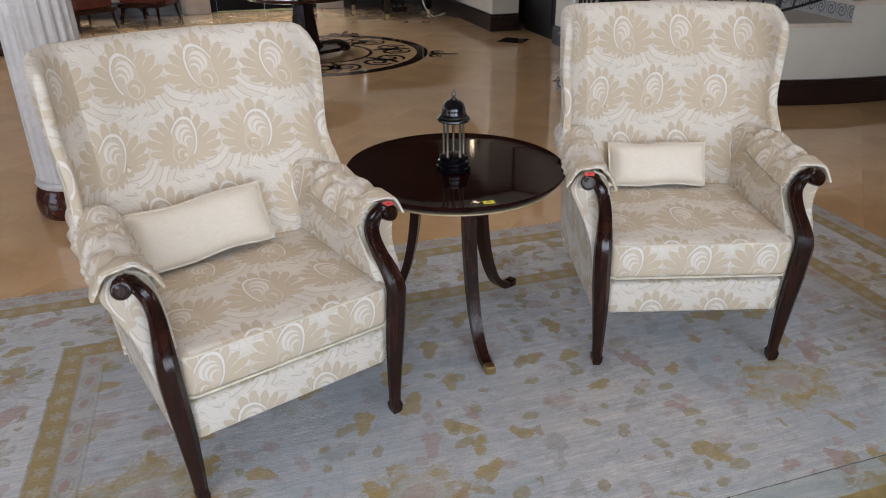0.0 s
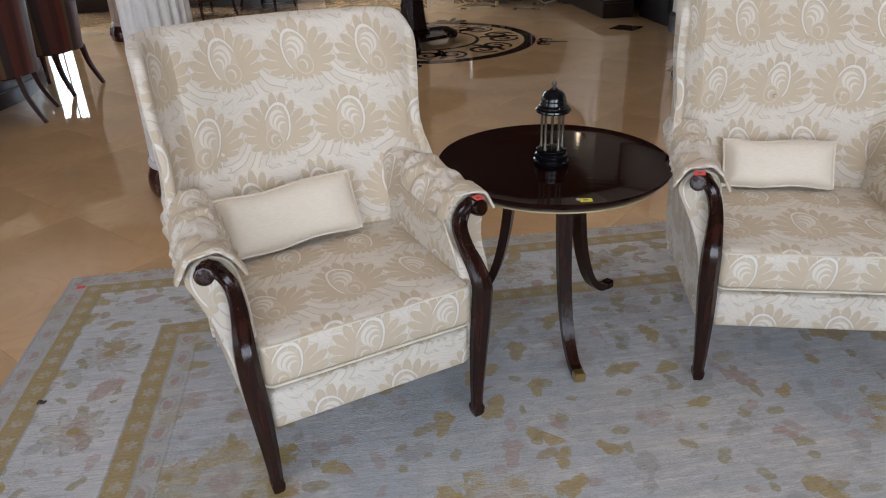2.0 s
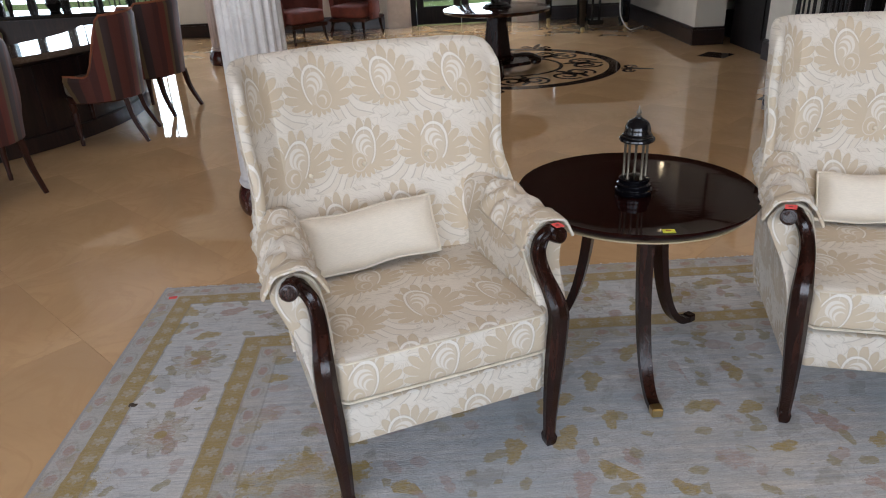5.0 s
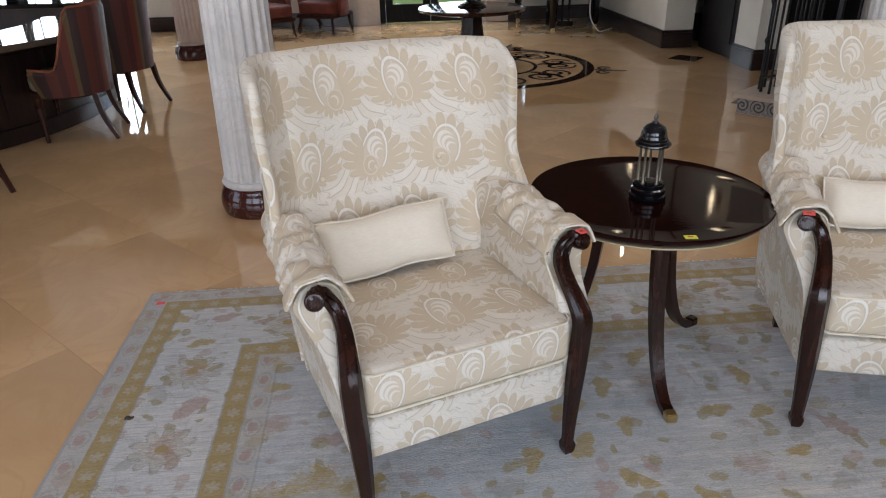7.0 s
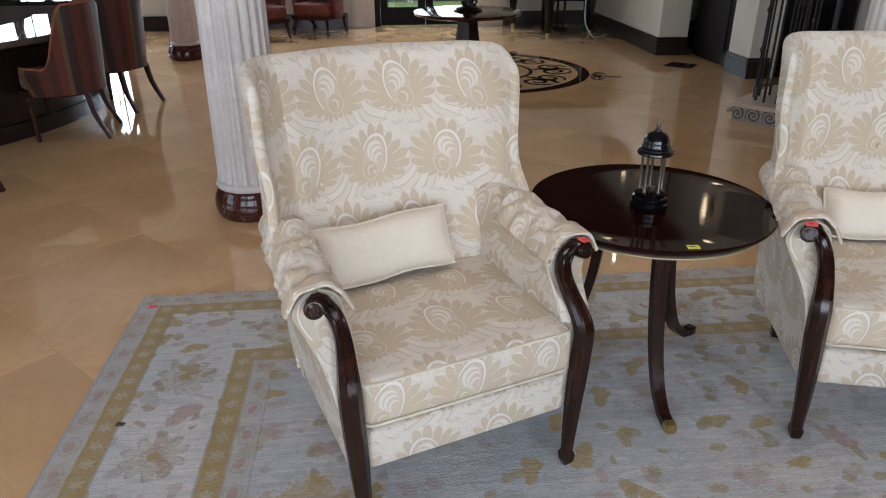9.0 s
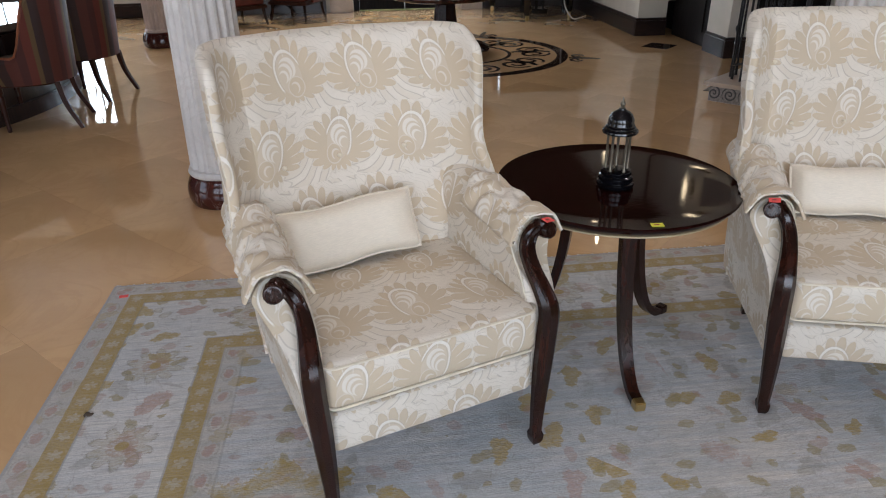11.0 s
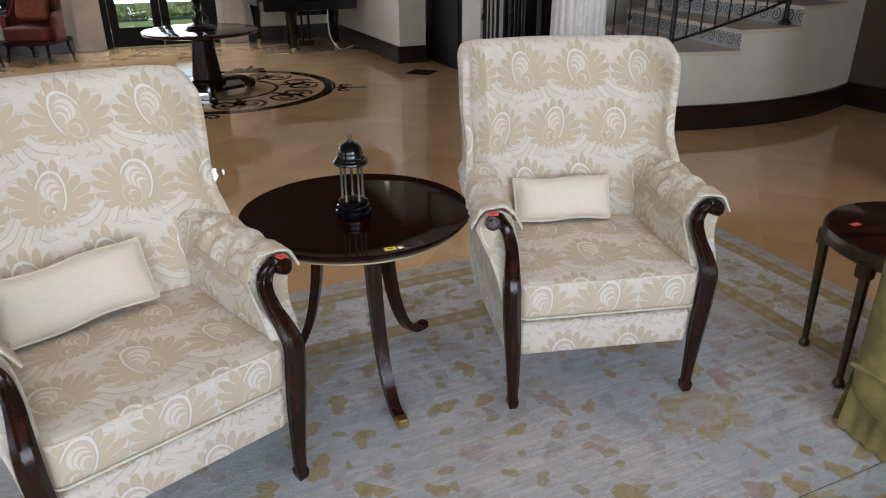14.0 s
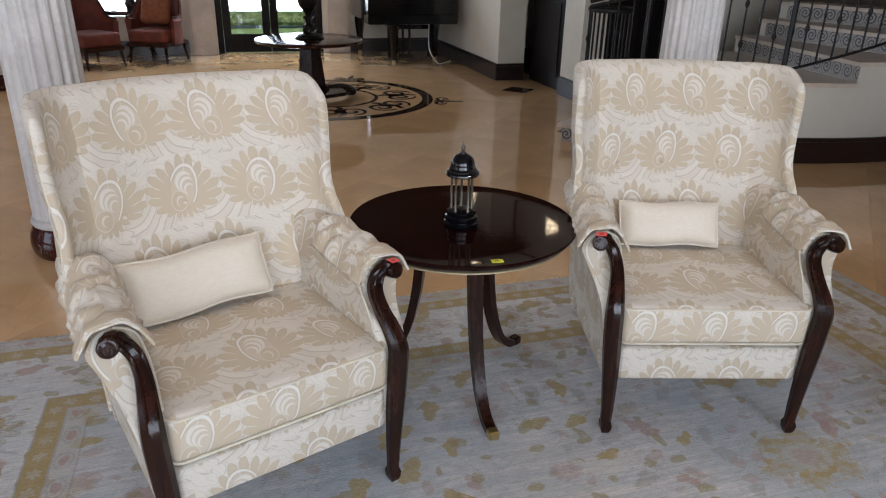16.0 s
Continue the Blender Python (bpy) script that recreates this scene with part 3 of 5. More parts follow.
def back_shell(bm):
    n = 44
    ss = [-1 + 2 * i / n for i in range(n + 1)]

    def ring(f, grow):
        """f: how far up; grow: how much of the thickness."""
        front, rear = [], []
        for s in ss:
            top = 1.136 + 0.010 * s * s - 0.046 * sstep(abs(s), 0.84, 1.02) ** 2
            z = 0.22 + (top - 0.22) * f
            p, q = back_line(s, z), back_line(min(1, s + 0.01), z) - back_line(max(-1, s - 0.01), z)
            out = Vector((-q.y, q.x, 0)).normalized()
            th = 0.085 - 0.052 * abs(s) ** 3
            for bx, bz in BUTTONS:
                p.y += 0.011 * math.exp(-((p.x - bx) ** 2 + (z - bz) ** 2) / 0.0011)
            p.y -= (0.006 * math.sin(z * 14) + 0.007 * noise.noise(Vector((p.x * 7, z * 7, 2)))) * (1 - s ** 4)
            mid = p + out * th / 2
            front.append(mid - out * th / 2 * grow)
            rear.append(mid + out * th / 2 * grow)
        def end(a, b, away):
            c, r = (a + b) / 2, (a - b).length / 2
            e = (a - b).normalized()
            return [c + e * r * math.cos(t) + away * r * math.sin(t) for t in (math.pi * k / 5 for k in range(1, 5))]
        fw = (back_line(1, 0.9) - back_line(0.97, 0.9)).normalized()
        fl = Vector((-fw.x, fw.y, 0))
        return front + end(front[-1], rear[-1], fw) + rear[::-1] + end(rear[0], front[0], fl)

    rings = [ring(k / 22, 1) for k in range(22)]
    for k in range(6):
        a = k / 5 * math.pi / 2
        rings.append(ring(0.957 + 0.043 * math.sin(a), max(0.06, math.cos(a))))
    return loft(bm, rings)


def post_line(side):
    return curve([(side * x, y, z) for x, y, z in ((0.318, -0.004, 0.03), (0.320, -0.005, 0.12), (0.326, -0.006, 0.25), (0.334, -0.008, 0.38), (0.337, -0.008, 0.462), (0.331, 0.020, 0.515),
                  (0.323, 0.064, 0.565), (0.325, 0.099, 0.605), (0.341, 0.112, 0.640), (0.364, 0.105, 0.668), (0.385, 0.091, 0.674), (0.396, 0.083, 0.664))], 60)


def front_post(bm, side):
    pts = post_line(side)

    def radius(t):
        if t < 0.30:
            return 0.019 + 0.011 * sstep(t, 0, 0.26)
        return 0.030 - 0.009 * sstep(t, 0.33, 0.62) - 0.009 * sstep(t, 0.78, 1)
    sweep(bm, pts, radius, 8, across=(1, 0, 0))
    # spade foot, the collar at the knee and two raised beads
    turned(bm, [(0.016, 0), (0.023, 0.012), (0.026, 0.034), (0.021, 0.044), (0.018, 0.05)], 4, Matrix.Translation((side * 0.318, -0.004, 0)) @ pose(0, 0, 0, 0, 0, 45))
    for dx in (-0.012, 0.012):
        sweep(bm, [p + Vector((dx, -radius(i / 60) * 0.94, 0.006)) for i, p in enumerate(pts) if 24 < i < 50], 0.0045, 6)
    turned(bm, [(0.012, -0.030), (0.022, -0.026), (0.0245, -0.01), (0.0245, 0.008), (0.022, 0.012), (0.018, 0.0125), (0.0168, 0.0105), (0.0135, 0.0105), (0.0125, 0.0125), (0.002, 0.0125)], 20, Matrix.Translation((side * 0.383, 0.084, 0.660)) @ pose(0, 0, 0, 78, 0, side * 14))
    return bm


ARM = ((0.300, 0.205), (0.300, 0.40), (0.296, 0.53), (0.298, 0.605), (0.318, 0.660), (0.358, 0.682), (0.402, 0.668), (0.427, 0.622), (0.404, 0.570), (0.376, 0.48), (0.355, 0.34), (0.340, 0.205))


def arm_front(z):
    """How far back the arm's front face lies behind the post."""
    return 0.016 + 0.118 * sstep(z, 0.46, 0.60)


def arm_section(side, q, grow=0.0, lo=0, hi=len(ARM), shrink=1.0):
    """The arm's outline at q from front (0) to back (1)."""
    ring = []
    c = Vector((0.35, 0.55))
    for x, z in ARM[lo:hi]:
        x, z = 0.35 + (x - 0.35) * shrink, 0.44 + (z - 0.44) * shrink
        y0 = arm_front(z)
        y = y0 + (0.60 - y0) * q
        away = (Vector((x, z)) - c).normalized() * grow
        zz = z + away.y + (0.030 * math.sin(q * math.pi * 0.55) + 0.02 * q) * sstep(z, 0.35, 0.64)
        ring.append((side * (x + away.x - 0.02 * q * sstep(z, 0.3, 0.6)), y, zz))
    return ring


def arm_cover(side, reach):
    """A loose cloth laid over the top of an arm, rumpled, hanging over the scroll."""
    bm = bmesh.new()
    cols, rows = 40, 30
    grid = []
    for j in range(cols + 1):
        q = -0.05 + reach * j / cols
        base = [Vector(p) for p in arm_section(side, q, 0.013 + 0.013 * (1 - sstep(q, -0.02, 0.14)), 3, 8)]
        line = curve(base, rows)
        row = []
        for i, p in enumerate(line):
            f = i / rows
            n = ruffle((p.x, p.y * 1.3, p.z), 17, 1, 3.1 * side) + 0.5 * ruffle(p, 36, 1, 7.7)
            fold = math.sin(p.y * 68 + 8 * f + 5 * noise.noise(Vector((p.y * 9, f * 4, side)))) * 0.5
            out = Vector((p.x - side * 0.35, 0, p.z - 0.55)).normalized()
            p = p + out * (0.004 + 0.006 * sstep(j, 0, 6)) * (n + fold)
            row.append(bm.verts.new(p))
        grid.append(row)
    edge = [v.co.copy() for v in grid[0]]
    for a, b in zip(grid, grid[1:]):
        for i in range(rows):
            bm.faces.new((a[i], a[i + 1], b[i + 1], b[i]))
    return bm, edge


def wing_chair(matrix, label, tags):
    ch = thing("wing_chair", matrix, label, "armchair", "wing chairs by the round table")
    for side in (-1, 1):
        part("front_post", front_post(bmesh.new(), side), MAHOGANY, ch, "carved dark mahogany leg and scrolled arm support")
        bm = bmesh.new()
        sweep(bm, curve([(side * 0.245, 0.54, 0.26), (side * 0.24, 0.57, 0.13), (side * 0.226, 0.615, 0.0)], 10), lambda t: 0.026 - 0.007 * t, 4, across=(1, 0, 0))
        part("rear_leg", bm, MAHOGANY, ch, "dark mahogany raked leg", smooth=False)
        qs = [0, 0.03, 0.1, 0.2, 0.3, 0.4, 0.5, 0.6, 0.7, 0.8, 0.9, 1]
        bm = bmesh.new()
        def ring(q, shrink=1.0):
            sec = arm_section(side, q, shrink=shrink)
            return [Vector(p) for p in curve(sec + sec[:1], 44)[:-1]]
        loft(bm, [ring(0, f) for f in (0.04, 0.25, 0.5, 0.75, 0.92)] + [ring(q) for q in qs])
        arm = part("arm", bm, FABRIC, ch, cloth=True)
        bm = bmesh.new()
        sweep(bm, [Vector(p) + Vector((0, -0.002, 0)) for p in curve(arm_section(side, 0.0, 0.001, 1, 6), 20)], 0.004, 6)
        part("piping", bm, PIPING, arm)
    rail = part("seat_rail", soft_box(bmesh.new(), 0.600, 0.58, 0.202, 0.325, 0.016, 0, 0.02, 0, 0.292, 0.012), FABRIC, ch, cloth=True)

    def sag(x, y):
        return 0.006 * noise.noise(Vector((x * 6, y * 6, 1)))
    cushion = part("seat_cushion", soft_box(bmesh.new(), 0.618, 0.575, 0.345, 0.478, 0.024, 0.030, 0.03, 0, 0.2795, 0.020, sag), FABRIC, ch, "loose damask seat cushion", cloth=True)
    for z, name in ((0.471, "piping"), (0.349, "piping")):
        bm = bmesh.new()
        pts = [(x, y - 0.020 * (1 - (x / 0.309) ** 2) * (y < 0.1), z) for x, y in rounded(0.612, 0.569, 0.03, 6, 0, 0.2795)]
        sweep(bm, [*pts, pts[0]], 0.0042, 6, caps=False)
        part(name, bm, PIPING, cushion)
    back = part("backrest", back_shell(bmesh.new()), FABRIC, ch, "buttoned winged back in cream damask", cloth=True)
    wrap_uv(back.data)
    for side in (-1, 1):
        bm = bmesh.new()
        sweep(bm, [back_line(side, z) + Vector((side * 0.029, -0.008, 0)) for z in [0.66 + 0.040 * k for k in range(11)]], 0.0032, 6)
        part("piping", bm, PIPING, back)
    for bx, bz in BUTTONS:
        s = bx / 0.305 * 0.72
        p = back_line(max(-1, min(1, s)), bz)
        p.y += 0.004
        bm = bmesh.new()
        turned(bm, [(0.002, 0.007), (0.0055, 0.005), (0.0075, 0.001), (0.0075, -0.004)], 12, Matrix.Translation(p) @ pose(0, 0, 0, 90 - 15, 0, 0))
        part("button", bm, PIPING, back, "small covered tufting button")
    for side in tags:
        bm = bmesh.new()
        m = Matrix.Translation((side * 0.381, 0.086, 0.6895)) @ pose(0, 0, 0, 8, side * 6, side * 14)
        block(bm, (-0.016, -0.0125, 0), (0.016, 0.0125, 0.0012), turn=m)
        tag = part("sticker", bm, RED_TAG, ch, "small red inventory sticker", smooth=False)
        bm = bmesh.new()
        block(bm, (-0.007, -0.003, 0.0014), (0.004, 0.003, 0.0018), turn=m)
        part("print", bm, TAG_INK, tag, smooth=False)
    return ch


def lumbar_pillow(matrix, label):
    bm = bmesh.new()
    n, w, h = 20, 0.43, 0.185
    rim = []
    for sgn in (1, -1):
        grid = []
        for i in range(n + 1):
            row = []
            for j in range(n + 1):
                u, v = -1 + 2 * i / n, -1 + 2 * j / n
                t = ((1 - u ** 6) * (1 - v ** 4)) ** 0.5 * 0.058
                x = u * w / 2 * (1 - 0.02 * (1 - v * v))
                z = v * h / 2 * (1 - 0.05 * (1 - u * u)) + 0.004 * math.sin(u * 5)
                row.append(bm.verts.new((x, sgn * t + 0.004 * noise.noise(Vector((x * 12, z * 12, sgn))) + 0.0035 * noise.noise(Vector((x * 34, z * 9, sgn * 3))), z)))
            grid.append(row)
        for a, b in zip(grid, grid[1:]):
            for j in range(n):
                bm.faces.new((a[j], a[j + 1], b[j + 1], b[j]))
        if sgn == 1:
            rim = [grid[i][0].co.copy() for i in range(n + 1)] + [grid[n][j].co.copy() for j in range(1, n + 1)] + [grid[i][n].co.copy() for i in range(n - 1, -1, -1)] + [grid[0][j].co.copy() for j in range(n - 1, -1, -1)]
    bmesh.ops.remove_doubles(bm, verts=bm.verts, dist=0.0005)
    p = thing("lumbar_pillow", matrix, label, "pillow", "pillows on the wing chairs")
    cover = part("cover", bm, SILK, p)
    bm = bmesh.new()
    sweep(bm, rim, 0.0045, 6, caps=False)
    part("piping", bm, SILK, cover)
    return p


def drape(matrix, side, reach, label):
    t = thing("arm_cover", matrix, label, "arm cover", "loose covers on the chair arms")
    bm, edge = arm_cover(side, reach)
    cloth = part("cloth", bm, FABRIC, t, cloth=True)
    mod = cloth.modifiers.new("thickness", "SOLIDIFY")
    mod.thickness, mod.offset = 0.005, 1
    part("hem", sweep(bmesh.new(), edge, 0.0055, 6), FABRIC, cloth, "rolled front hem", cloth=True)


CHAIR_L = pose(-0.358, 1.786, 0.012, 0, 0, 39.6)
CHAIR_R = pose(0.896, 2.316, 0.012, 0, 0, 5.1)
wing_chair(CHAIR_L, "cream damask wing armchair with dark scrolled mahogany arms", (1,))
wing_chair(CHAIR_R, "cream damask wing armchair with dark carved front legs", (-1,))
lumbar_pillow(CHAIR_L @ pose(-0.06, 0.475, 0.592, -24, -2, 2), "cream silk lumbar pillow with piped edge, leaning")
lumbar_pillow(CHAIR_R @ pose(-0.022, 0.480, 0.578, -24, 0, 0) @ Matrix.Diagonal((0.87, 0.95, 0.88, 1)), "cream silk lumbar pillow with piped edge")
for m in (CHAIR_L, CHAIR_R):
    for side in (-1, 1):
        drape(m, side, 0.62 if side > 0 else 0.75, "rumpled beige damask arm cover laid on the armrest")

# ---- the round table and its lantern ----
TABLE = pose(0.062, 2.553, 0.012)
TOP = 0.648


def round_table():
    t = thing("round_table", TABLE, "round dark mahogany side table on three sabre legs", "table")
    part("tabletop", turned(bmesh.new(), [(0.02, TOP - 0.034), (0.345, TOP - 0.034), (0.372, TOP - 0.026), (0.387, TOP - 0.012), (0.391, TOP - 0.004), (0.388, TOP + 0.001), (0.383, TOP), (0.30, TOP), (0.02, TOP)], 96), TABLETOP, t, "glossy dark mahogany top")
    part("brass_band", turned(bmesh.new(), [(0.34, TOP - 0.038), (0.366, TOP - 0.0375), (0.3685, TOP - 0.035), (0.367, TOP - 0.032), (0.34, TOP - 0.032)], 96), GILT, t, "thin pale gilt moulding")
    part("hub", turned(bmesh.new(), [(0.05, TOP - 0.14), (0.10, TOP - 0.12), (0.13, TOP - 0.04), (0.13, TOP - 0.03)], 6), MAHOGANY, t, smooth=False)
    for a in (-68.5, 51.5, 171.5):
        m = pose(0, 0, 0, 0, 0, a)
        line = curve([m @ Vector(p) for p in ((0.135, 0, TOP - 0.035), (0.145, 0, 0.50), (0.160, 0, 0.36), (0.190, 0, 0.22), (0.240, 0, 0.10), (0.300, 0, 0.034), (0.350, 0, 0.018), (0.372, 0, 0.016))], 30)
        bm = bmesh.new()
        sweep(bm, line, lambda f: 0.036 - 0.014 * f, 4, across=m.to_3x3() @ Vector((0, 1, 0)), flat=0.72)
        bmesh.ops.bevel(bm, geom=[e for e in bm.edges if e.calc_face_angle(0) > 0.6], offset=0.003, segments=1, affect="EDGES")
        leg = part("leg", bm, MAHOGANY, t, "slender outswept sabre leg")
        bm = bmesh.new()
        block(bm, (0.350, -0.0185, 0.001), (0.386, 0.0185, 0.034), 0.004, turn=m)
        part("toe_cap", bm, BRASS if a < 0 else MAHOGANY, leg, "brass toe cap" if a < 0 else "")
    bm = bmesh.new()
    block(bm, (-0.018, -0.0115, 0), (0.018, 0.0115, 0.001), turn=pose(0.118, -0.338, TOP + 0.0006, 0, 0, 14))
    tag = part("sticker", bm, YELLOW_TAG, t, "small yellow inventory sticker", smooth=False)
    bm = bmesh.new()
    block(bm, (-0.008, -0.003, 0.001), (0.006, 0.003, 0.0014), turn=pose(0.118, -0.338, TOP + 0.0006, 0, 0, 14))
    part("print", bm, TAG_INK, tag, smooth=False)


def lantern():
    t = thing("lantern", TABLE @ pose(-0.004, -0.045, TOP + 0.001) @ Matrix.Diagonal((0.89, 0.89, 0.96, 1)), "small black glazed pavilion lantern with brass columns", "lantern")
    part("base", turned(bmesh.new(), [(0.062, 0), (0.066, 0.006), (0.066, 0.016), (0.059, 0.019), (0.061, 0.025), (0.061, 0.036), (0.053, 0.041), (0.055, 0.046), (0.055, 0.054), (0.046, 0.058), (0.02, 0.059)], 40), BLACK_GLAZE, t, "stepped black glazed base")
    for k in range(5):
        a = 2 * math.pi * (k + 0.3) / 5
        part("column", turned(bmesh.new(), [(0.0068, 0.057), (0.0068, 0.062), (0.0050, 0.066), (0.0045, 0.172), (0.0066, 0.178), (0.0066, 0.184)], 12, Matrix.Translation((0.040 * math.cos(a), 0.040 * math.sin(a), 0))), PEWTER, t, "slim aged brass column")
    part("dome", turned(bmesh.new(), [(0.03, 0.182), (0.054, 0.182), (0.060, 0.184), (0.063, 0.188), (0.062, 0.193), (0.057, 0.197), (0.053, 0.198), (0.053, 0.203), (0.050, 0.206), (0.047, 0.207), (0.0475, 0.212), (0.045, 0.216), (0.0455, 0.222), (0.0435, 0.232), (0.038, 0.243), (0.029, 0.251), (0.018, 0.256), (0.013, 0.259), (0.012, 0.262), (0.004, 0.263)], 40), BLACK_GLAZE, t, "ribbed black glazed dome")
    part("finial", turned(bmesh.new(), [(0.008, 0.262), (0.011, 0.265), (0.005, 0.269), (0.009, 0.275), (0.0085, 0.281), (0.004, 0.286), (0.003, 0.293), (0.001, 0.300)], 14), PEWTER, t, "pointed brass finial")


round_table()
lantern()

# ---- the rug ----
RUG_AT = pose(-2.0, 2.568, 0, 0, 0, TURN)
bm = bmesh.new()
NX, NY = 84, 108
grid = [[bm.verts.new((RUG_W * i / NX, -RUG_L * j / NY, 0.011 + 0.0012 * noise.noise(Vector((i * 0.3, j * 0.3, 0))))) for j in range(NY + 1)] for i in range(NX + 1)]
for i in range(NX):
    for j in range(NY):
        bm.faces.new((grid[i][j], grid[i + 1][j], grid[i + 1][j + 1], grid[i][j + 1]))
edge = [grid[i][0] for i in range(NX + 1)] + [grid[NX][j] for j in range(1, NY + 1)] + [grid[i][NY] for i in range(NX - 1, -1, -1)] + [grid[0][j] for j in range(NY - 1, 0, -1)]
low = [bm.verts.new((v.co.x, v.co.y, 0.001)) for v in edge]
for k in range(len(edge)):
    j = (k + 1) % len(edge)
    bm.faces.new((edge[k], low[k], low[j], edge[j]))
rug = thing("rug", RUG_AT, "large pale hand-knotted wool rug with gold border bands", "rug")
pile = part("woven_face", bm, RUG, rug)
bm = bmesh.new()
for k in range(360):
    x = RUG_W * (k + 0.5) / 360
    r = random.uniform(0.003, 0.006)
    block(bm, (x - 0.004, 0.0, 0.001), (x + 0.004, r * 3, 0.001 + r))
tagged(part("fringe", bm, FRINGE, rug, "short worn wool fringe", smooth=False), kind="stuff")
m = pose(-1.904, 2.496, 0.0135, 0, 0, 30)
ob = new("sticker", mesh_of(block(bmesh.new(), (-0.018, -0.011, 0), (0.018, 0.011, 0.0012)), "sticker", False))
ob.data.materials.append(RED_TAG)
ob.matrix_world = m
tagged(ob, "small red inventory sticker on the rug corner", "sticker")
bm = bmesh.new()
sweep(bm, curve([(-0.022, 0, 0.004), (-0.008, 0.006, 0.010), (0.006, -0.004, 0.007), (0.022, 0.006, 0.004)], 12), lambda t: 0.003 + 0.005 * math.sin(math.pi * t), 8, flat=1.6)
ob = new("dry_leaf", mesh_of(bm, "dry_leaf"))
ob.data.materials.append(plain("dry_leaf_brown", (0.06, 0.04, 0.025), 0.8))
ob.matrix_world = pose(-1.531, 1.795, 0.012, 0, 0, 40) @ Matrix.Scale(0.65, 4)
tagged(ob, "small curled dry brown leaf lying on the rug", "leaf")

# ---- more materials ----


def stripes(name):
    """Upholstery in upright bands of rust, brown, olive and red."""
    s = Surface(name)
    x, y, z = s.split(s.coords())
    a = y.angle(x) * 1.1
    n = s.noise(s.coords(scale=(1, 1, 0.1)), 30.0, 3)
    k = (a + (n - 0.5) * 0.06).fract()
    col = s.mix(k.step(0.18, 0.2), (0.060, 0.012, 0.008), (0.115, 0.020, 0.010))
    col = s.mix(k.step(0.38, 0.41), col, (0.105, 0.062, 0.022))
    col = s.mix(k.step(0.50, 0.52), col, (0.030, 0.011, 0.008))
    col = s.mix(k.step(0.72, 0.75), col, (0.085, 0.018, 0.010))
    s.put(Base_Color=col, Roughness=0.7, Sheen_Weight=0.1)
    return s.bump(n, 0.2).mat


def mosaic(name):
    """A pale glazed riser tile with a dark rolling scroll."""
    s = Surface(name)
    x, y, z = s.split(s.coords("UV"))
    r = s.noise(s.coords("UV"), 60.0, 3)
    px = (x / 0.13).fract() - 0.5
    py = z * 0.0 + y / 0.13 - 0.55
    d = (px * px + py * py).sqrt()
    a = py.angle(px)
    curl = ((d * 4.2 - a / 6.2832).fract() - 0.5).abs().step(0.24, 0.17) * d.step(0.50, 0.46)
    col = s.mix(r.step(0.35, 0.65), (0.40, 0.37, 0.34), (0.26, 0.24, 0.22))
    s.put(Base_Color=s.mix(curl * 0.9, col, (0.05, 0.05, 0.055)), Roughness=0.3)
    return s.bump(r, 0.1).mat


def leaves(name, dark, light):
    s = Surface(name)
    n = s.noise(s.coords(), 9.0, 5)
    s.put(Base_Color=s.mix(n.step(0.3, 0.7), dark, light), Roughness=0.6)
    return s.mat


STRIPE = stripes("striped_upholstery")
MOSAIC = mosaic("scroll_riser_tile")
SEAT_CLOTH = plain("taupe_seat_cloth", (0.26, 0.21, 0.155), 0.8, vary=0.2)
RUST = plain("rust_velvet", (0.125, 0.024, 0.012), 0.75, vary=0.25, scale=9)
ORANGE = plain("burnt_orange_cloth", (0.25, 0.075, 0.028), 0.75, vary=0.2)
CHAIR_WOOD = wood("polished_chair_wood", (0.022, 0.007, 0.003), (0.050, 0.014, 0.007), 0.42, coat=0.0)
CHAIR_WOOD.node_tree.nodes["Principled BSDF"].inputs["Specular IOR Level"].default_value = 0.2
BAR_WOOD = wood("espresso_bar_wood", (0.012, 0.006, 0.005), (0.032, 0.013, 0.010), 0.4, coat=0.1)
BAR_STONE = marble("brown_granite", (0.12, 0.085, 0.06), (0.25, 0.2, 0.15), 0.06, 9.0, 0.03)
PIANO = plain("black_lacquer", (0.003, 0.003, 0.0035), 0.06, vary=0.1)
DOOR_WOOD = wood("dark_door_wood", (0.005, 0.0035, 0.0035), (0.013, 0.008, 0.007), 0.5, coat=0.0)
# near-black colour standing for the shade in the passage
PASSAGE_SHADE = plain("passage_shade_colour", (0.02, 0.016, 0.014), 0.8)
LEAF = leaves("hedge_leaf", (0.08, 0.12, 0.04), (0.19, 0.24, 0.10))
LAWN = leaves("lawn_grass", (0.08, 0.14, 0.04), (0.16, 0.22, 0.08))
PATH_STONE = plain("pale_paving", (0.55, 0.53, 0.48), 0.8, scale=3)
ROSEWOOD = wood("striped_rosewood", (0.006, 0.0025, 0.0016), (0.060, 0.017, 0.008), 0.12, (0.06, 1, 1), 16, 0.0)
CABLE = plain("white_cable", (0.75, 0.74, 0.70), 0.5)
DOOR_WOOD.node_tree.nodes["Principled BSDF"].inputs["Specular IOR Level"].default_value = 0.15
GLOW = Surface("warm_bulb").put(Base_Color=(1.0, 0.9, 0.7), Emission_Color=(1.0, 0.78, 0.48), Emission_Strength=14.0).mat
BRONZE_URN = plain("dark_bronze", (0.018, 0.014, 0.012), 0.28, 0.6)

# ---- columns ----


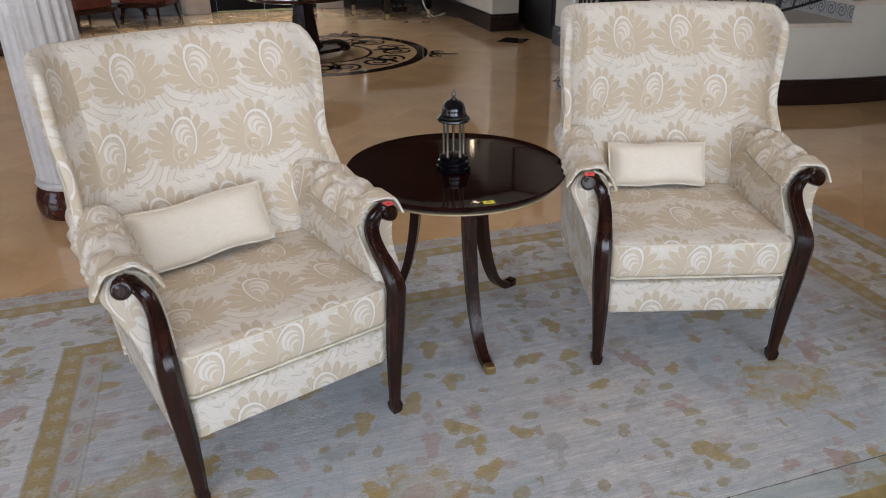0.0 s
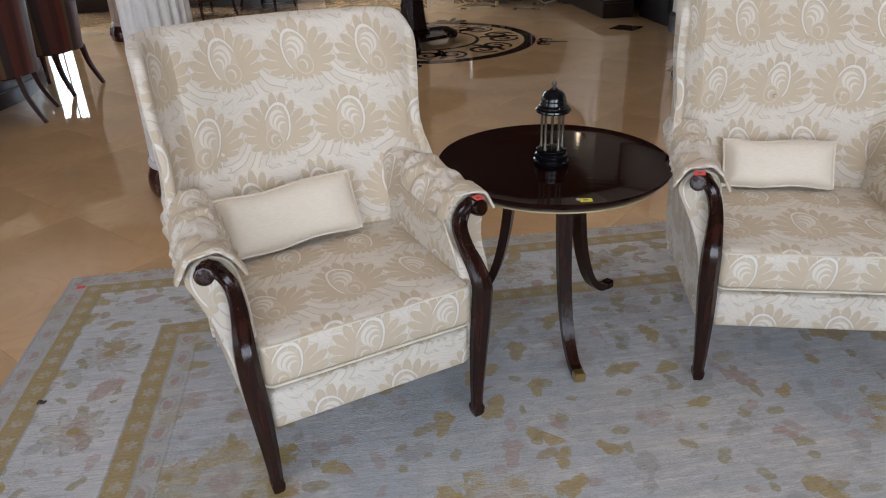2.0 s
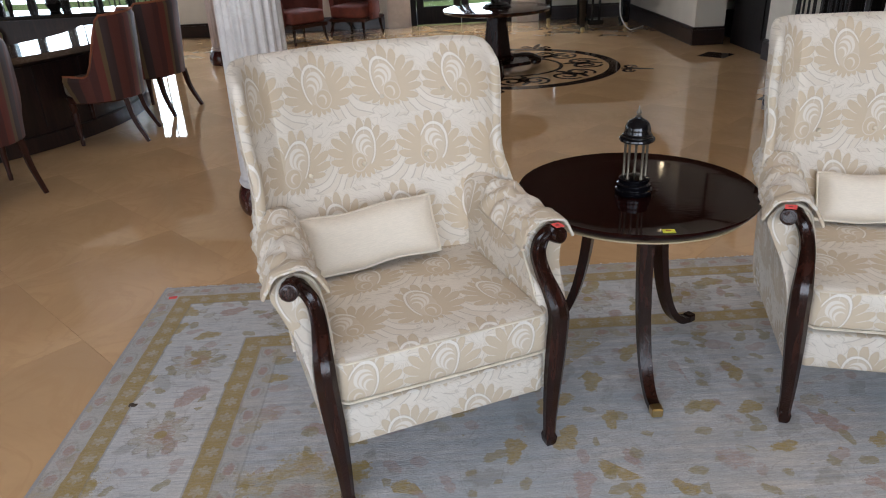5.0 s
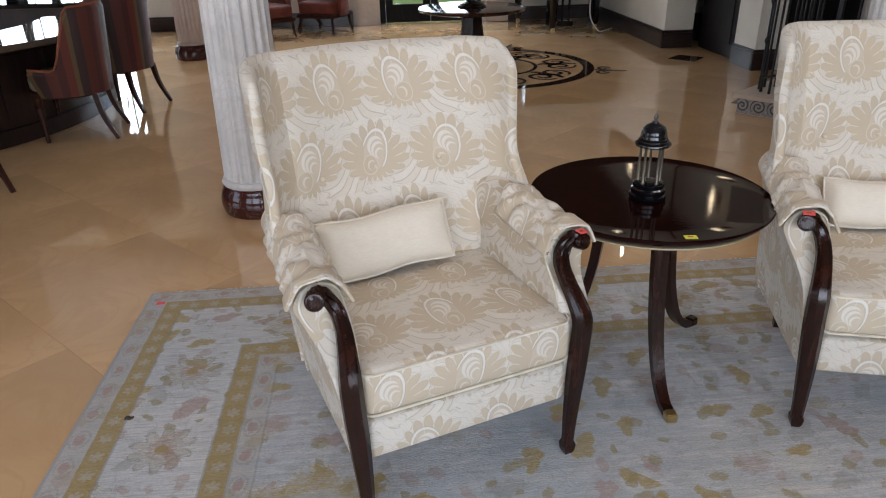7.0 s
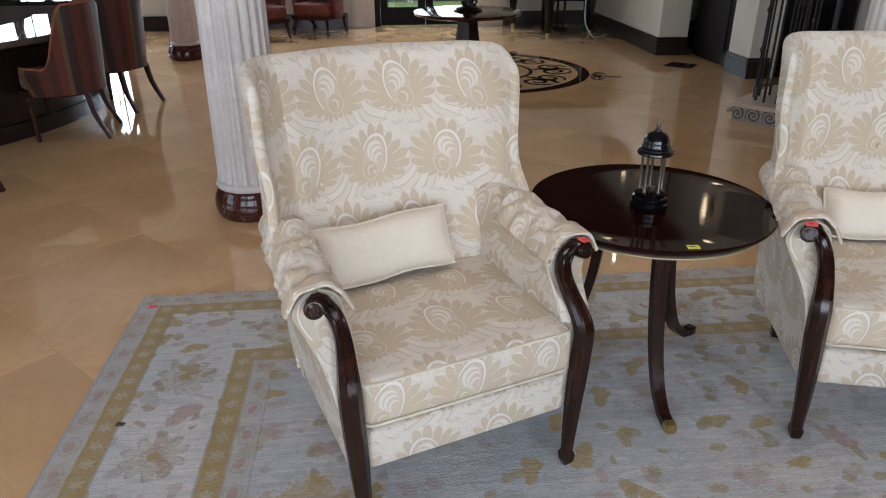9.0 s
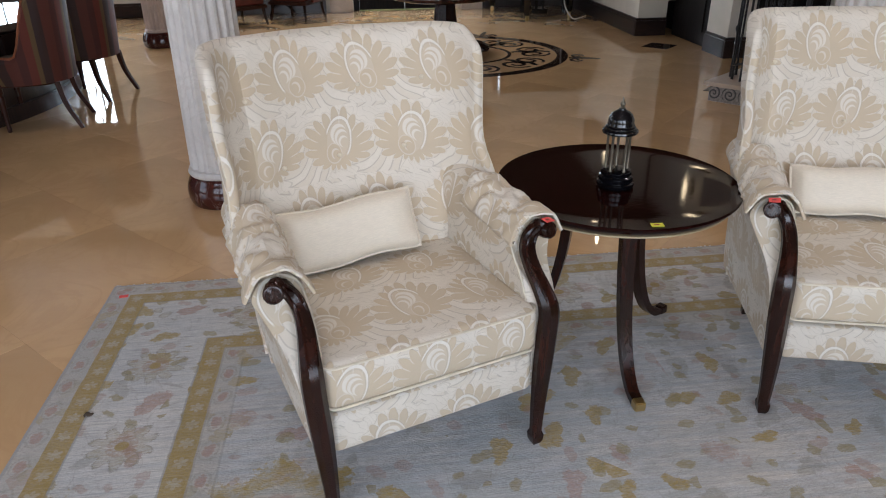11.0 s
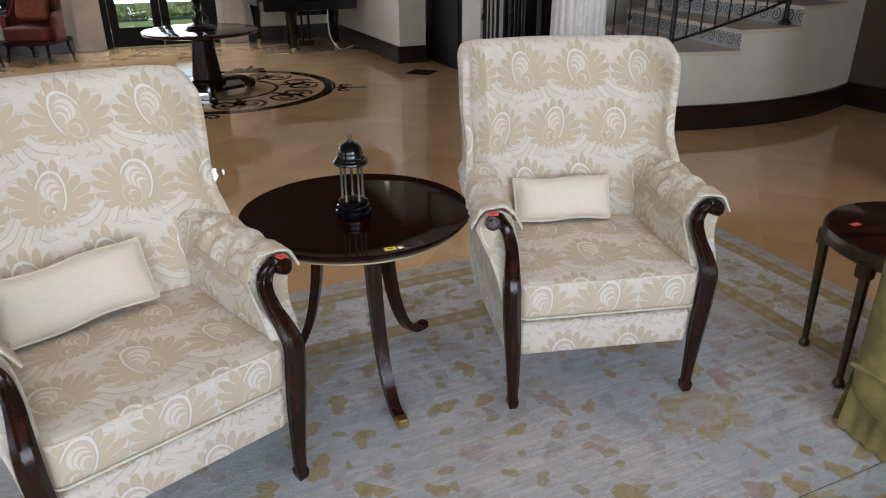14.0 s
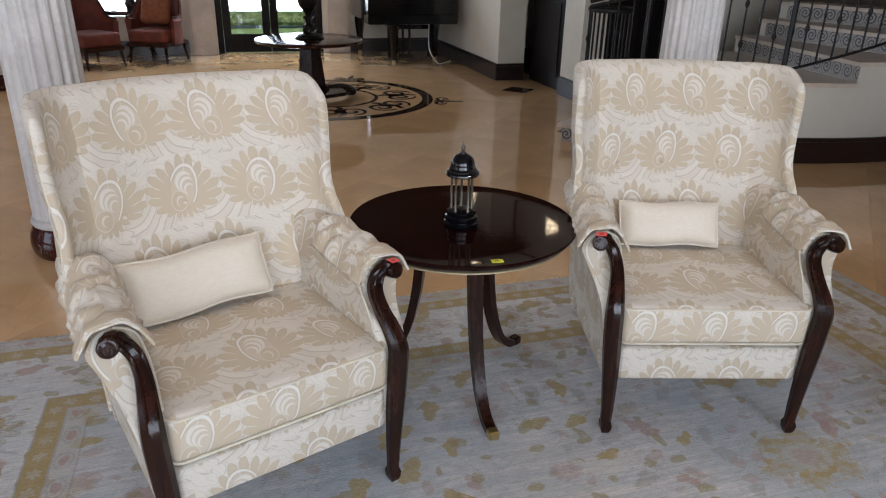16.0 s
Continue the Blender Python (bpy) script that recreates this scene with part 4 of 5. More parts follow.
def column(u_x, u_y, base_stone, shaft_stone, r=0.172, label=""):
    c = thing("column", pose(u_x, u_y, 0), label, "column", "fluted lobby columns")
    part("base", turned(bmesh.new(), [(0.202, 0), (0.212, 0.018), (0.218, 0.045), (0.219, 0.075), (0.214, 0.105), (0.205, 0.130), (0.196, 0.148), (0.193, 0.160), (0.186, 0.168), (0.18, 0.17)], 56), base_stone, c, "polished dark red marble base" if base_stone is RED_MARBLE else "")
    flutes = 20

    def flute(a):
        k = (a * flutes / (2 * math.pi)) % 1
        return 1 - 0.085 * math.sin(math.pi * min(1, max(0, (k - 0.18) / 0.64))) ** 0.7
    part("shaft", turned(bmesh.new(), [(r * 1.04, 0.17), (r * 1.0, 0.19)] + [(r * (1 - 0.02 * k), 0.24 + 0.3 * k) for k in range(10)] + [(r * 0.8, CEIL - 0.12)], flutes * 8, None, flute), shaft_stone, c, "fluted stone shaft")
    part("plinth_ring", turned(bmesh.new(), [(r * 1.05, 0.165), (r * 1.09, 0.18), (r * 1.05, 0.20), (r * 1.0, 0.205)], 48), shaft_stone, c)
    part("capital", turned(bmesh.new(), [(r * 0.82, CEIL - 0.16), (r * 1.0, CEIL - 0.12), (r * 1.2, CEIL - 0.05), (r * 1.25, CEIL - 0.002)], 40), shaft_stone, c)


column(-2.04, 3.65, RED_MARBLE, CAST_STONE, 0.183, label="white fluted stone column on a red marble base")
column(-5.25, 7.92, RED_MARBLE, PINK_STONE, 0.165, label="pinkish fluted stone column on a red marble base")
column(3.56, 4.30, RED_MARBLE, PINK_STONE, 0.165, label="pinkish stone column on a dark red marble base")
column(1.29, 4.55, RED_MARBLE, CAST_STONE, 0.168, label="white fluted stone column beside the stair rail")

# ---- staircase ----
SX, SY, SR, RISE = 2.4, 9.0, 3.06, 0.16
A0, DA, STEPS = -124.4, 11.5, 7


def polar(r, deg, z):
    a = radians(deg)
    return Vector((r * math.cos(a), r * math.sin(a), z))


def sector(bm, r0, r1, a0, a1, z0, z1, n=6):
    rings = []
    for k in range(n + 1):
        a = a0 + (a1 - a0) * k / n
        rings.append([polar(r0, a, z0), polar(r1, a, z0), polar(r1, a, z1), polar(r0, a, z1)])
    return loft(bm, rings)


stair = thing("staircase", pose(SX, SY, 0), "curved stone staircase with scroll-tiled risers and plastered side", "staircase")
for k in range(STEPS):
    a, z = A0 + DA * k + (3.2 if k == 0 else 0), RISE * (k + 1)
    end = A0 + DA * (k + 1)
    part("step", sector(bmesh.new(), 1.2, SR, a, end - 0.01, 0, z - 0.032), WALL_PAINT if k else CREAM_STONE, stair, "plastered step body", smooth=False)
    bm = sector(bmesh.new(), 1.2, SR + 0.035, a - 0.8, end - 0.05, z - 0.032, z)
    bmesh.ops.bevel(bm, geom=[e for e in bm.edges if e.calc_face_angle(0) > 1], offset=0.008, segments=2, affect="EDGES")
    part("tread", bm, CREAM_STONE, stair, "polished cream stone tread")
    bm = bmesh.new()
    uv = bm.loops.layers.uv.new("tile")
    corners = [(1.3, z - RISE + 0.004), (SR - 0.002, z - RISE + 0.004), (SR - 0.002, z - 0.034), (1.3, z - 0.034)]
    rows = [[bm.verts.new(polar(r, a - d, zz)) for r, zz in corners] for d in (0.12, 0.0)]
    for f in (rows[0], rows[1][::-1]):
        face = bm.faces.new(f)
        for l in face.loops:
            l[uv].uv = ((l.vert.co.xy.length), l.vert.co.z - (z - RISE))
    for i in range(4):
        bm.faces.new((rows[0][i], rows[0][(i + 1) % 4], rows[1][(i + 1) % 4], rows[1][i]))
    part("riser", bm, MOSAIC, stair, "riser tiled with a dark scroll pattern", smooth=False)
    if k == 0:
        bm = bmesh.new()
        uv = bm.loops.layers.uv.new("tile")
        sector(bm, SR, SR + 0.008, a, end, 0.006, z - 0.036)
        for f in bm.faces:
            for l in f.loops:
                l[uv].uv = (math.atan2(l.vert.co.y, l.vert.co.x) * SR, l.vert.co.z)
        part("riser", bm, MOSAIC, stair, "riser tiled with a dark scroll pattern")
bm = bmesh.new()
sector(bm, SR + 0.002, SR + 0.03, A0 + DA, A0 + DA * STEPS, 0, 0.175, 30)
sector(bm, SR + 0.002, SR + 0.022, A0 + DA, A0 + DA * STEPS, 0.175, 0.205, 30)
structure("baseboard", bm, BASEBOARD, "curved dark-stained wooden skirting board", "skirting", True, pose(SX, SY, 0))


rail = thing("stair_railing", pose(SX, SY, 0), "black wrought iron stair railing with knuckled bars", "railing")
RR = 2.93


def rail_z(deg):
    return RISE * max(0.6, (deg - A0) / DA + 0.5)


n = 0
deg = A0 + 5
while deg < A0 + DA * STEPS - 3:
    z = rail_z(deg)
    foot = RISE * (int((deg - A0) / DA) + 1)
    p = polar(RR, deg, 0)
    main = n % 9 == 4
    bm = bmesh.new()
    r = 0.021 if main else 0.0075
    lo = foot if main else z + 0.13
    prof = [(r, lo), (r, z + 0.98)]
    if main:
        prof = [(0.05, lo), (0.05, lo + 0.02), (0.03, lo + 0.035), (r, lo + 0.06), (r, z + 0.98)]
    turned(bm, prof, 10, Matrix.Translation(p))
    if not main and n % 2 == 0:
        for kz in (z + 0.42, z + 0.72):
            turned(bm, [(0.008, kz - 0.03), (0.017, kz - 0.012), (0.019, kz), (0.017, kz + 0.012), (0.008, kz + 0.03)], 8, Matrix.Translation(p))
    part("newel_post" if main else "baluster", bm, IRON, rail)
    n += 1
    deg += 2.35
for lift, r, name in ((0.13, 0.011, "bottom_rail"), (0.97, 0.016, "middle_rail"), (1.02, 0.024, "handrail")):
    bm = bmesh.new()
    sweep(bm, [polar(RR, A0 + 5 + k, rail_z(A0 + 5 + k) + lift) for k in range(0, int(DA * STEPS) - 8)], r, 8)
    part(name, bm, IRON, rail)
# the volute at the foot of the rail: bars close together round the newel
for k in range(11):
    a = k / 11 * 2 * math.pi
    p = polar(RR - 0.16, A0 + 7.5, 0) + Vector((0.17 * math.cos(a), 0.17 * math.sin(a), 0))
    part("baluster", turned(bmesh.new(), [(0.011, RISE), (0.011, RISE + 0.10), (0.009, RISE + 0.12), (0.009, 1.08)], 8, Matrix.Translation(p)), IRON, rail)
bm = bmesh.new()
sweep(bm, [polar(RR - 0.16, A0 + 7.5, 1.1) + Vector((0.17 * math.cos(k * 0.26), 0.17 * math.sin(k * 0.26), 0)) for k in range(25)], 0.024, 8)
part("volute", bm, IRON, rail, "coiled iron end of the handrail")

# the dark door beside the foot of the stairs
wall_u("wall_core", 4.15, 6.6, 7.3, 7.45, [(4.2, 5.02, 0, 2.3)], "cream painted wall inside the stair curve")
door = thing("passage_door", at_room(4.61, 7.36, 0), "dark panelled wooden door, closed", "door", kind="structure")
bm = block(bmesh.new(), (-0.405, -0.02, 0.005), (0.405, 0.02, 2.295), 0.004)
leaf = part("leaf", bm, DOOR_WOOD, door)
for k in range(6):
    part("panel", block(bmesh.new(), (-0.30 + 0.105 * k, -0.032, 0.15), (-0.225 + 0.105 * k, -0.021, 2.15), 0.006), DOOR_WOOD, leaf)
door2 = thing("dark_door", at_room(4.02, 8.29, 0), "dark wooden door standing in shadow", "door", kind="structure")
leaf = part("leaf", block(bmesh.new(), (-0.03, -0.505, 0.005), (0.02, 0.505, 2.295), 0.004), DOOR_WOOD, door2)
for z0, z1 in ((0.15, 1.0), (1.12, 2.15)):
    part("panel", block(bmesh.new(), (-0.042, -0.3, z0), (-0.031, 0.3, z1), 0.006), DOOR_WOOD, leaf)
# added dark sheet over the floor: the passage's shade put into colour
structure("passage_shade_sheet", block(bmesh.new(), (4.16, 7.46, 0), (6.6, 11.74, 0.02)), PASSAGE_SHADE, "added dark sheet standing for shade behind the doors", "floor")

# ---- glazed door and windows in the far wall ----


def glazed(name, u0, u1, z0, z1, leaves_n, rail_h, label, category):
    g = thing(name, at_room(0, 11.87, 0), label, category, kind="structure")
    w = 0.09
    for lo, hi in (((u0, -0.06, z0), (u0 + w, 0.06, z1)), ((u1 - w, -0.06, z0), (u1, 0.06, z1)), ((u0 + w, -0.06, z1 - w), (u1 - w, 0.06, z1))):
        part("window_frame", block(bmesh.new(), lo, hi, 0.008), DOOR_WOOD, g)
    span = (u1 - u0 - 2 * w) / leaves_n
    for k in range(leaves_n):
        a, b = u0 + w + span * k + 0.004, u0 + w + span * (k + 1) - 0.004
        s = 0.115 if leaves_n == 2 else 0.06
        bm = bmesh.new()
        for lo, hi in (((a, -0.03, z0 + 0.01), (a + s, 0.03, z1 - w - 0.01)), ((b - s, -0.03, z0 + 0.01), (b, 0.03, z1 - w - 0.01)), ((a + s, -0.028, z0 + 0.01), (b - s, 0.028, z0 + rail_h)), ((a + s, -0.028, z1 - w - 0.12), (b - s, 0.028, z1 - w - 0.01))):
            block(bm, lo, hi, 0.005)
        sash = part("sash", bm, DOOR_WOOD, g)
        pane = part("pane", block(bmesh.new(), (a + s, -0.004, z0 + rail_h), (b - s, 0.004, z1 - w - 0.12)), GLASS, sash, smooth=False)
        pane.visible_shadow = False
    return g


glazed("door_1", DOOR[0], DOOR[1], 0.0, DOOR[3], 2, 0.28, "dark framed double glass door to the garden", "glass door")
glazed("window_1", SIDE_WINDOW[0], SIDE_WINDOW[1], SIDE_WINDOW[2], SIDE_WINDOW[3], 1, 0.07, "tall dark framed window", "window")
glazed("window_2", BAR_WINDOW[0], BAR_WINDOW[1], BAR_WINDOW[2], BAR_WINDOW[3], 5, 0.09, "wide dark framed window by the bar", "window")
# wrought iron scrolls before the bar window
grille = thing("window_grille", at_room(-4.41, 11.70, 0.27), "black wrought iron scroll grille before the bar window", "grille", kind="structure")
for x in (-0.55, 0.0, 0.55):
    bm = bmesh.new()
    sweep(bm, [Vector((x, 0, 2.6 * k / 4)) for k in range(5)], 0.014, 6)
    part("bar", bm, IRON, grille)
for x in (-0.275, 0.275):
    for k in range(5):
        for turn in (-1, 1):
            bm = bmesh.new()
            sweep(bm, [Vector((x + turn * (0.13 - 0.0075 * j) * math.cos(j * 0.5) - turn * 0.12, 0, 0.3 + 0.5 * k + turn * (0.22 - 0.0125 * j) * math.sin(j * 0.5))) for j in range(16)], 0.011, 5)
            part("scroll", bm, IRON, grille)
for z in (0.02, 1.3, 2.6):
    bm = bmesh.new()
    sweep(bm, [Vector((-0.70, 0.0, z)), Vector((0, 0, z)), Vector((0.70, 0.0, z))], 0.013, 6)
    part("rail", bm, IRON, grille)
for u0, u1 in ((-0.24, 0.11), (1.79, 2.12)):
    bm = bmesh.new()
    block(bm, (u0, 11.66, 0), (u1, 11.748, CEIL), 0.006)
    block(bm, (u0 + 0.05, 11.645, 0.3), (u1 - 0.05, 11.66, CEIL - 0.3), 0.004)
    structure("pilaster", bm, CREAM_STONE, "cream stone pilaster beside the glass door", "pilaster")

# garden
structure("ground", block(bmesh.new(), (-60, 12.0, -0.25), (60, 120, -0.05)), LAWN, "mown lawn outside", "lawn")
structure("pavement", block(bmesh.new(), (-9, 12.0, -0.05), (9, 14.6, -0.02)), PATH_STONE, "pale paved terrace", "terrace")
hedge = thing("hedge", at_room(0, 16.2, 0), "clipped green garden hedge", "hedge")
part("core", block(bmesh.new(), (-9.0, -0.25, 0.0), (9.0, 0.25, 0.95), 0.08), LEAF, hedge)
verts, faces = [], []
rng = random.Random(4)
for _ in range(9000):
    p = Vector((rng.uniform(-6, 6), rng.choice((-0.27, rng.uniform(-0.3, 0.3))), 0))
    p.z = rng.uniform(0.02, 1.0) if p.y < -0.26 else rng.uniform(0.93, 1.04)
    e = Euler((rng.uniform(0, 6), rng.uniform(0, 6), rng.uniform(0, 6))).to_matrix()
    i = len(verts)
    for q in ((-0.035, 0, 0), (0, 0.016, 0.006), (0.035, 0, 0), (0, -0.016, 0.006)):
        verts.append(p + e @ Vector(q))
    faces.append((i, i + 1, i + 2, i + 3))
me = bpy.data.meshes.new("leaf")
me.from_pydata(verts, [], faces)
me.materials.append(LEAF)
ob = new("foliage", me)
ob.parent = hedge
tagged(ob, kind="stuff")

# ---- round floor medallion ----
med = thing("medallion", pose(-1.6, 7.98, 0, 0, 0, TURN), "dark stone scroll medallion inlaid in the polished floor", "floor inlay")


def flat_ring(bm, r0, r1, z0=0.0004, z1=0.0032, n=96):
    rings = []
    for k in range(n + 1):
        a = 2 * math.pi * k / n
        c, s = math.cos(a), math.sin(a)
        rings.append([(r0 * c, r0 * s, z0), (r1 * c, r1 * s, z0), (r1 * c, r1 * s, z1), (r0 * c, r0 * s, z1)])
    return loft(bm, rings, caps=False)


def ribbon(bm, pts, w, z0=0.0004, z1=0.0034):
    rings = []
    pts = [Vector((*p, 0)) for p in pts]
    for i, p in enumerate(pts):
        d = (pts[min(i + 1, len(pts) - 1)] - pts[max(i - 1, 0)]).normalized()
        s = Vector((-d.y, d.x, 0)) * w * (0.35 + 0.65 * math.sin(math.pi * (0.12 + 0.8 * i / (len(pts) - 1))))
        rings.append([(p + s) + Vector((0, 0, z0)), (p - s) + Vector((0, 0, z0)), (p - s) + Vector((0, 0, z1)), (p + s) + Vector((0, 0, z1))])
    return loft(bm, rings)


part("outer_band", flat_ring(bmesh.new(), 1.03, 1.15), DARK_STONE, med)
part("inner_band", flat_ring(bmesh.new(), 0.50, 0.54), DARK_STONE, med)
for k in range(8):
    m = pose(0, 0, 0, 0, 0, 45 * k).to_3x3()
    for flip in (1, -1):
        pts = [(0.78 + 0.17 * (1 - 0.8 * i / 30) * math.cos(i * 0.3) , flip * (0.12 + 0.15 * (1 - 0.8 * i / 30) * math.sin(i * 0.3))) for i in range(31)]
        part("scroll", ribbon(bmesh.new(), [(m @ Vector((*p, 0)))[:2] for p in pts], 0.022), DARK_STONE, med)
    part("leaf", ribbon(bmesh.new(), [(m @ Vector((0.56 + 0.03 * i, 0.03 * math.sin(i * 0.8), 0)))[:2] for i in range(15)], 0.034), DARK_STONE, med)
for k in range(4):
    m = pose(0, 0, 0, 0, 0, 90 * k - 20).to_3x3()
    part("spike", ribbon(bmesh.new(), [(m @ Vector((1.16 + 0.03 * i, 0, 0)))[:2] for i in range(12)], 0.03), DARK_STONE, med)
    for flip in (1, -1):
        pts = [(1.24 + 0.07 * (1 - 0.7 * i / 20) * math.cos(i * 0.35), flip * (0.1 + 0.09 * (1 - 0.7 * i / 20) * math.sin(i * 0.35))) for i in range(21)]
        part("scroll", ribbon(bmesh.new(), [(m @ Vector((*p, 0)))[:2] for p in pts], 0.018), DARK_STONE, med)
for u, v in ((3.30, 6.03), (3.55, 8.1), (0.4, 6.1)):
    bm = bmesh.new()
    block(bm, (-0.15, -0.15, 0.0004), (0.15, 0.15, 0.0032))
    ob = structure("floor_inlay", bm, DARK_STONE, "small dark stone diamond set in the floor", "floor inlay", False, at_room(u, v, 0, 45))

# ---- pedestal table with its urn ----


def pedestal_table():
    t = thing("pedestal_table", pose(-1.74, 7.78, 0, 0, 0, -72), "round polished mahogany hall table on a tapered pedestal", "table")
    part("tabletop", turned(bmesh.new(), [(0.05, 0.605), (0.52, 0.607), (0.555, 0.615), (0.565, 0.632), (0.56, 0.645), (0.54, 0.65), (0.05, 0.65)], 64), ROSEWOOD, t, "glossy round top")
    part("pedestal", turned(bmesh.new(), [(0.20, 0.12), (0.20, 0.15), (0.165, 0.17), (0.115, 0.55), (0.14, 0.58), (0.15, 0.606)], 6), MAHOGANY, t, smooth=False)
    part("base_plate", turned(bmesh.new(), [(0.38, 0.075), (0.40, 0.085), (0.39, 0.115), (0.22, 0.125)], 6), MAHOGANY, t, smooth=False)
    for a in (0, 120, 240):
        m = pose(0, 0, 0, 0, 0, a)
        bm = bmesh.new()
        sweep(bm, curve([m @ Vector(p) for p in ((0.2, 0, 0.10), (0.40, 0, 0.10), (0.50, 0, 0.07), (0.56, 0, 0.04), (0.54, 0, 0.025), (0.50, 0, 0.04))], 24), lambda f: 0.05 - 0.025 * f, 8)
        turned(bm, [(0.02, 0), (0.042, 0.012), (0.045, 0.035), (0.03, 0.06)], 14, m @ Matrix.Translation((0.50, 0, 0)))
        part("foot", bm, MAHOGANY, t, "scrolled paw foot")


def urn():
    t = thing("urn_stand", pose(-1.74, 7.78, 0.651), "tall dark bronze ornamental urn on the hall table", "urn")
    part("foot", turned(bmesh.new(), [(0.15, 0), (0.155, 0.012), (0.12, 0.025), (0.13, 0.035), (0.07, 0.05), (0.05, 0.06)], 24), BRONZE_URN, t)
    for k in range(3):
        m = pose(0, 0, 0, 0, 0, 120 * k + 20)
        bm = bmesh.new()
        sweep(bm, curve([m @ Vector(p) for p in ((0.06, 0, 0.05), (0.09, 0, 0.09), (0.05, 0, 0.14), (0.035, 0, 0.17), (0.07, 0, 0.21))], 20), 0.017, 8)
        part("scroll_leg", bm, BRONZE_URN, t)
    part("body", turned(bmesh.new(), [(0.03, 0.06), (0.022, 0.12), (0.034, 0.15), (0.020, 0.18), (0.028, 0.23), (0.050, 0.27), (0.095, 0.33), (0.11, 0.40), (0.08, 0.44), (0.10, 0.47)], 28), BRONZE_URN, t)


pedestal_table()
urn()

# ---- grand piano ----


def prism(bm, outline, z0, z1, bevel=0.01):
    loft(bm, [[(x, y, z0) for x, y in outline], [(x, y, z1) for x, y in outline]])
    if bevel:
        bmesh.ops.bevel(bm, geom=[e for e in bm.edges if abs(e.verts[0].co.z - e.verts[1].co.z) < 1e-6], offset=bevel, segments=2, affect="EDGES")
    return bm


def piano():
    p = thing("grand_piano", at_room(0, 0, 0), "black lacquered grand piano with open cable", "piano")
    line = [q[:2] for q in curve([(2.12, 10.12, 0), (3.36, 10.12, 0), (3.38, 10.6, 0), (3.3, 11.1, 0), (3.0, 11.45, 0), (2.6, 11.6, 0), (2.2, 11.55, 0), (2.08, 11.2, 0), (2.08, 10.6, 0)], 60)]
    part("case", prism(bmesh.new(), line, 0.62, 0.94), PIANO, p)
    part("lid", prism(bmesh.new(), [((x - 2.72) * 1.015 + 2.72, (y - 10.85) * 1.015 + 10.85) for x, y in line], 0.945, 0.965, 0.004), PIANO, p)
    part("key_bed", block(bmesh.new(), (2.10, 10.0, 0.58), (3.38, 10.3, 0.70), 0.012), PIANO, p)
    for u, v in ((2.52, 10.28), (3.2, 10.55), (2.24, 11.42)):
        leg = part("leg", turned(bmesh.new(), [(0.035, 0.07), (0.045, 0.09), (0.05, 0.3), (0.075, 0.5), (0.08, 0.62)], 6, Matrix.Translation((u, v, 0))), PIANO, p)
        part("caster", turned(bmesh.new(), [(0.022, 0), (0.03, 0.02), (0.03, 0.05), (0.018, 0.072)], 12, Matrix.Translation((u, v, 0))), BRASS, leg, "small brass caster")
    bm = bmesh.new()
    for du in (-0.05, 0.05):
        block(bm, (2.78 + du - 0.015, 10.6, 0.08), (2.78 + du + 0.015, 10.63, 0.62), 0.004)
    block(bm, (2.68, 10.55, 0.05), (2.88, 10.68, 0.12), 0.008)
    part("pedal_lyre", bm, PIANO, p)
    c = new("power_cable", mesh_of(sweep(bmesh.new(), curve([at_room(*q).translation for q in ((3.0, 10.13, 0.66), (2.98, 10.1, 0.4), (3.0, 10.08, 0.2), (3.12, 10.1, 0.04), (3.28, 10.3, 0.012), (3.44, 10.5, 0.012))], 40), 0.008, 6), "power_cable"))
    c.data.materials.append(CABLE)
    tagged(c, "white power cable hanging down to the floor", "cable")
    b = thing("piano_bench", at_room(2.6, 11.0, 0), "low black piano bench", "bench")
    b.matrix_world = at_room(2.95, 10.95, 0)
    part("seat", block(bmesh.new(), (-0.36, -0.17, 0.44), (0.36, 0.17, 0.50), 0.015), PIANO, b)
    for x in (-0.32, 0.32):
        for y in (-0.13, 0.13):
            part("leg", block(bmesh.new(), (x - 0.025, y - 0.025, 0), (x + 0.025, y + 0.025, 0.44), 0.005), PIANO, b)


piano()
pic = thing("picture", at_room(3.48, 9.75, 1.75), "framed picture under glass on the cream wall", "picture")
bm = bmesh.new()
for lo, hi in (((-0.025, -0.5, -0.36), (0.015, -0.44, 0.36)), ((-0.025, 0.44, -0.36), (0.015, 0.5, 0.36)), ((-0.025, -0.44, -0.36), (0.015, 0.44, -0.30)), ((-0.025, -0.44, 0.30), (0.015, 0.44, 0.36))):
    block(bm, lo, hi, 0.006)
part("frame", bm, ANTIQUE, pic)
part("canvas", block(bmesh.new(), (-0.004, -0.44, -0.30), (0.012, 0.44, 0.30)), plain("brown_canvas", (0.12, 0.08, 0.045), 0.2, vary=0.6, scale=6), pic, smooth=False)


def sconce(u, v, z):
    s = thing("wall_lamp", at_room(u, v, z), "small wall lamp with a warm glass shade", "lamp", "wall lamps")
    part("plate", block(bmesh.new(), (0.02, -0.05, -0.1), (0.046, 0.05, 0.1), 0.01), ANTIQUE, s)
    part("shade", turned(bmesh.new(), [(0.014, -0.09), (0.022, -0.05), (0.024, 0.08), (0.018, 0.12)], 20, Matrix.Translation((-0.05, 0, 0))), GLOW, s)
    part("arm", sweep(bmesh.new(), curve([(0.02, 0, -0.03), (-0.03, 0, -0.11), (-0.05, 0, -0.07)], 10), 0.01, 8), ANTIQUE, s)


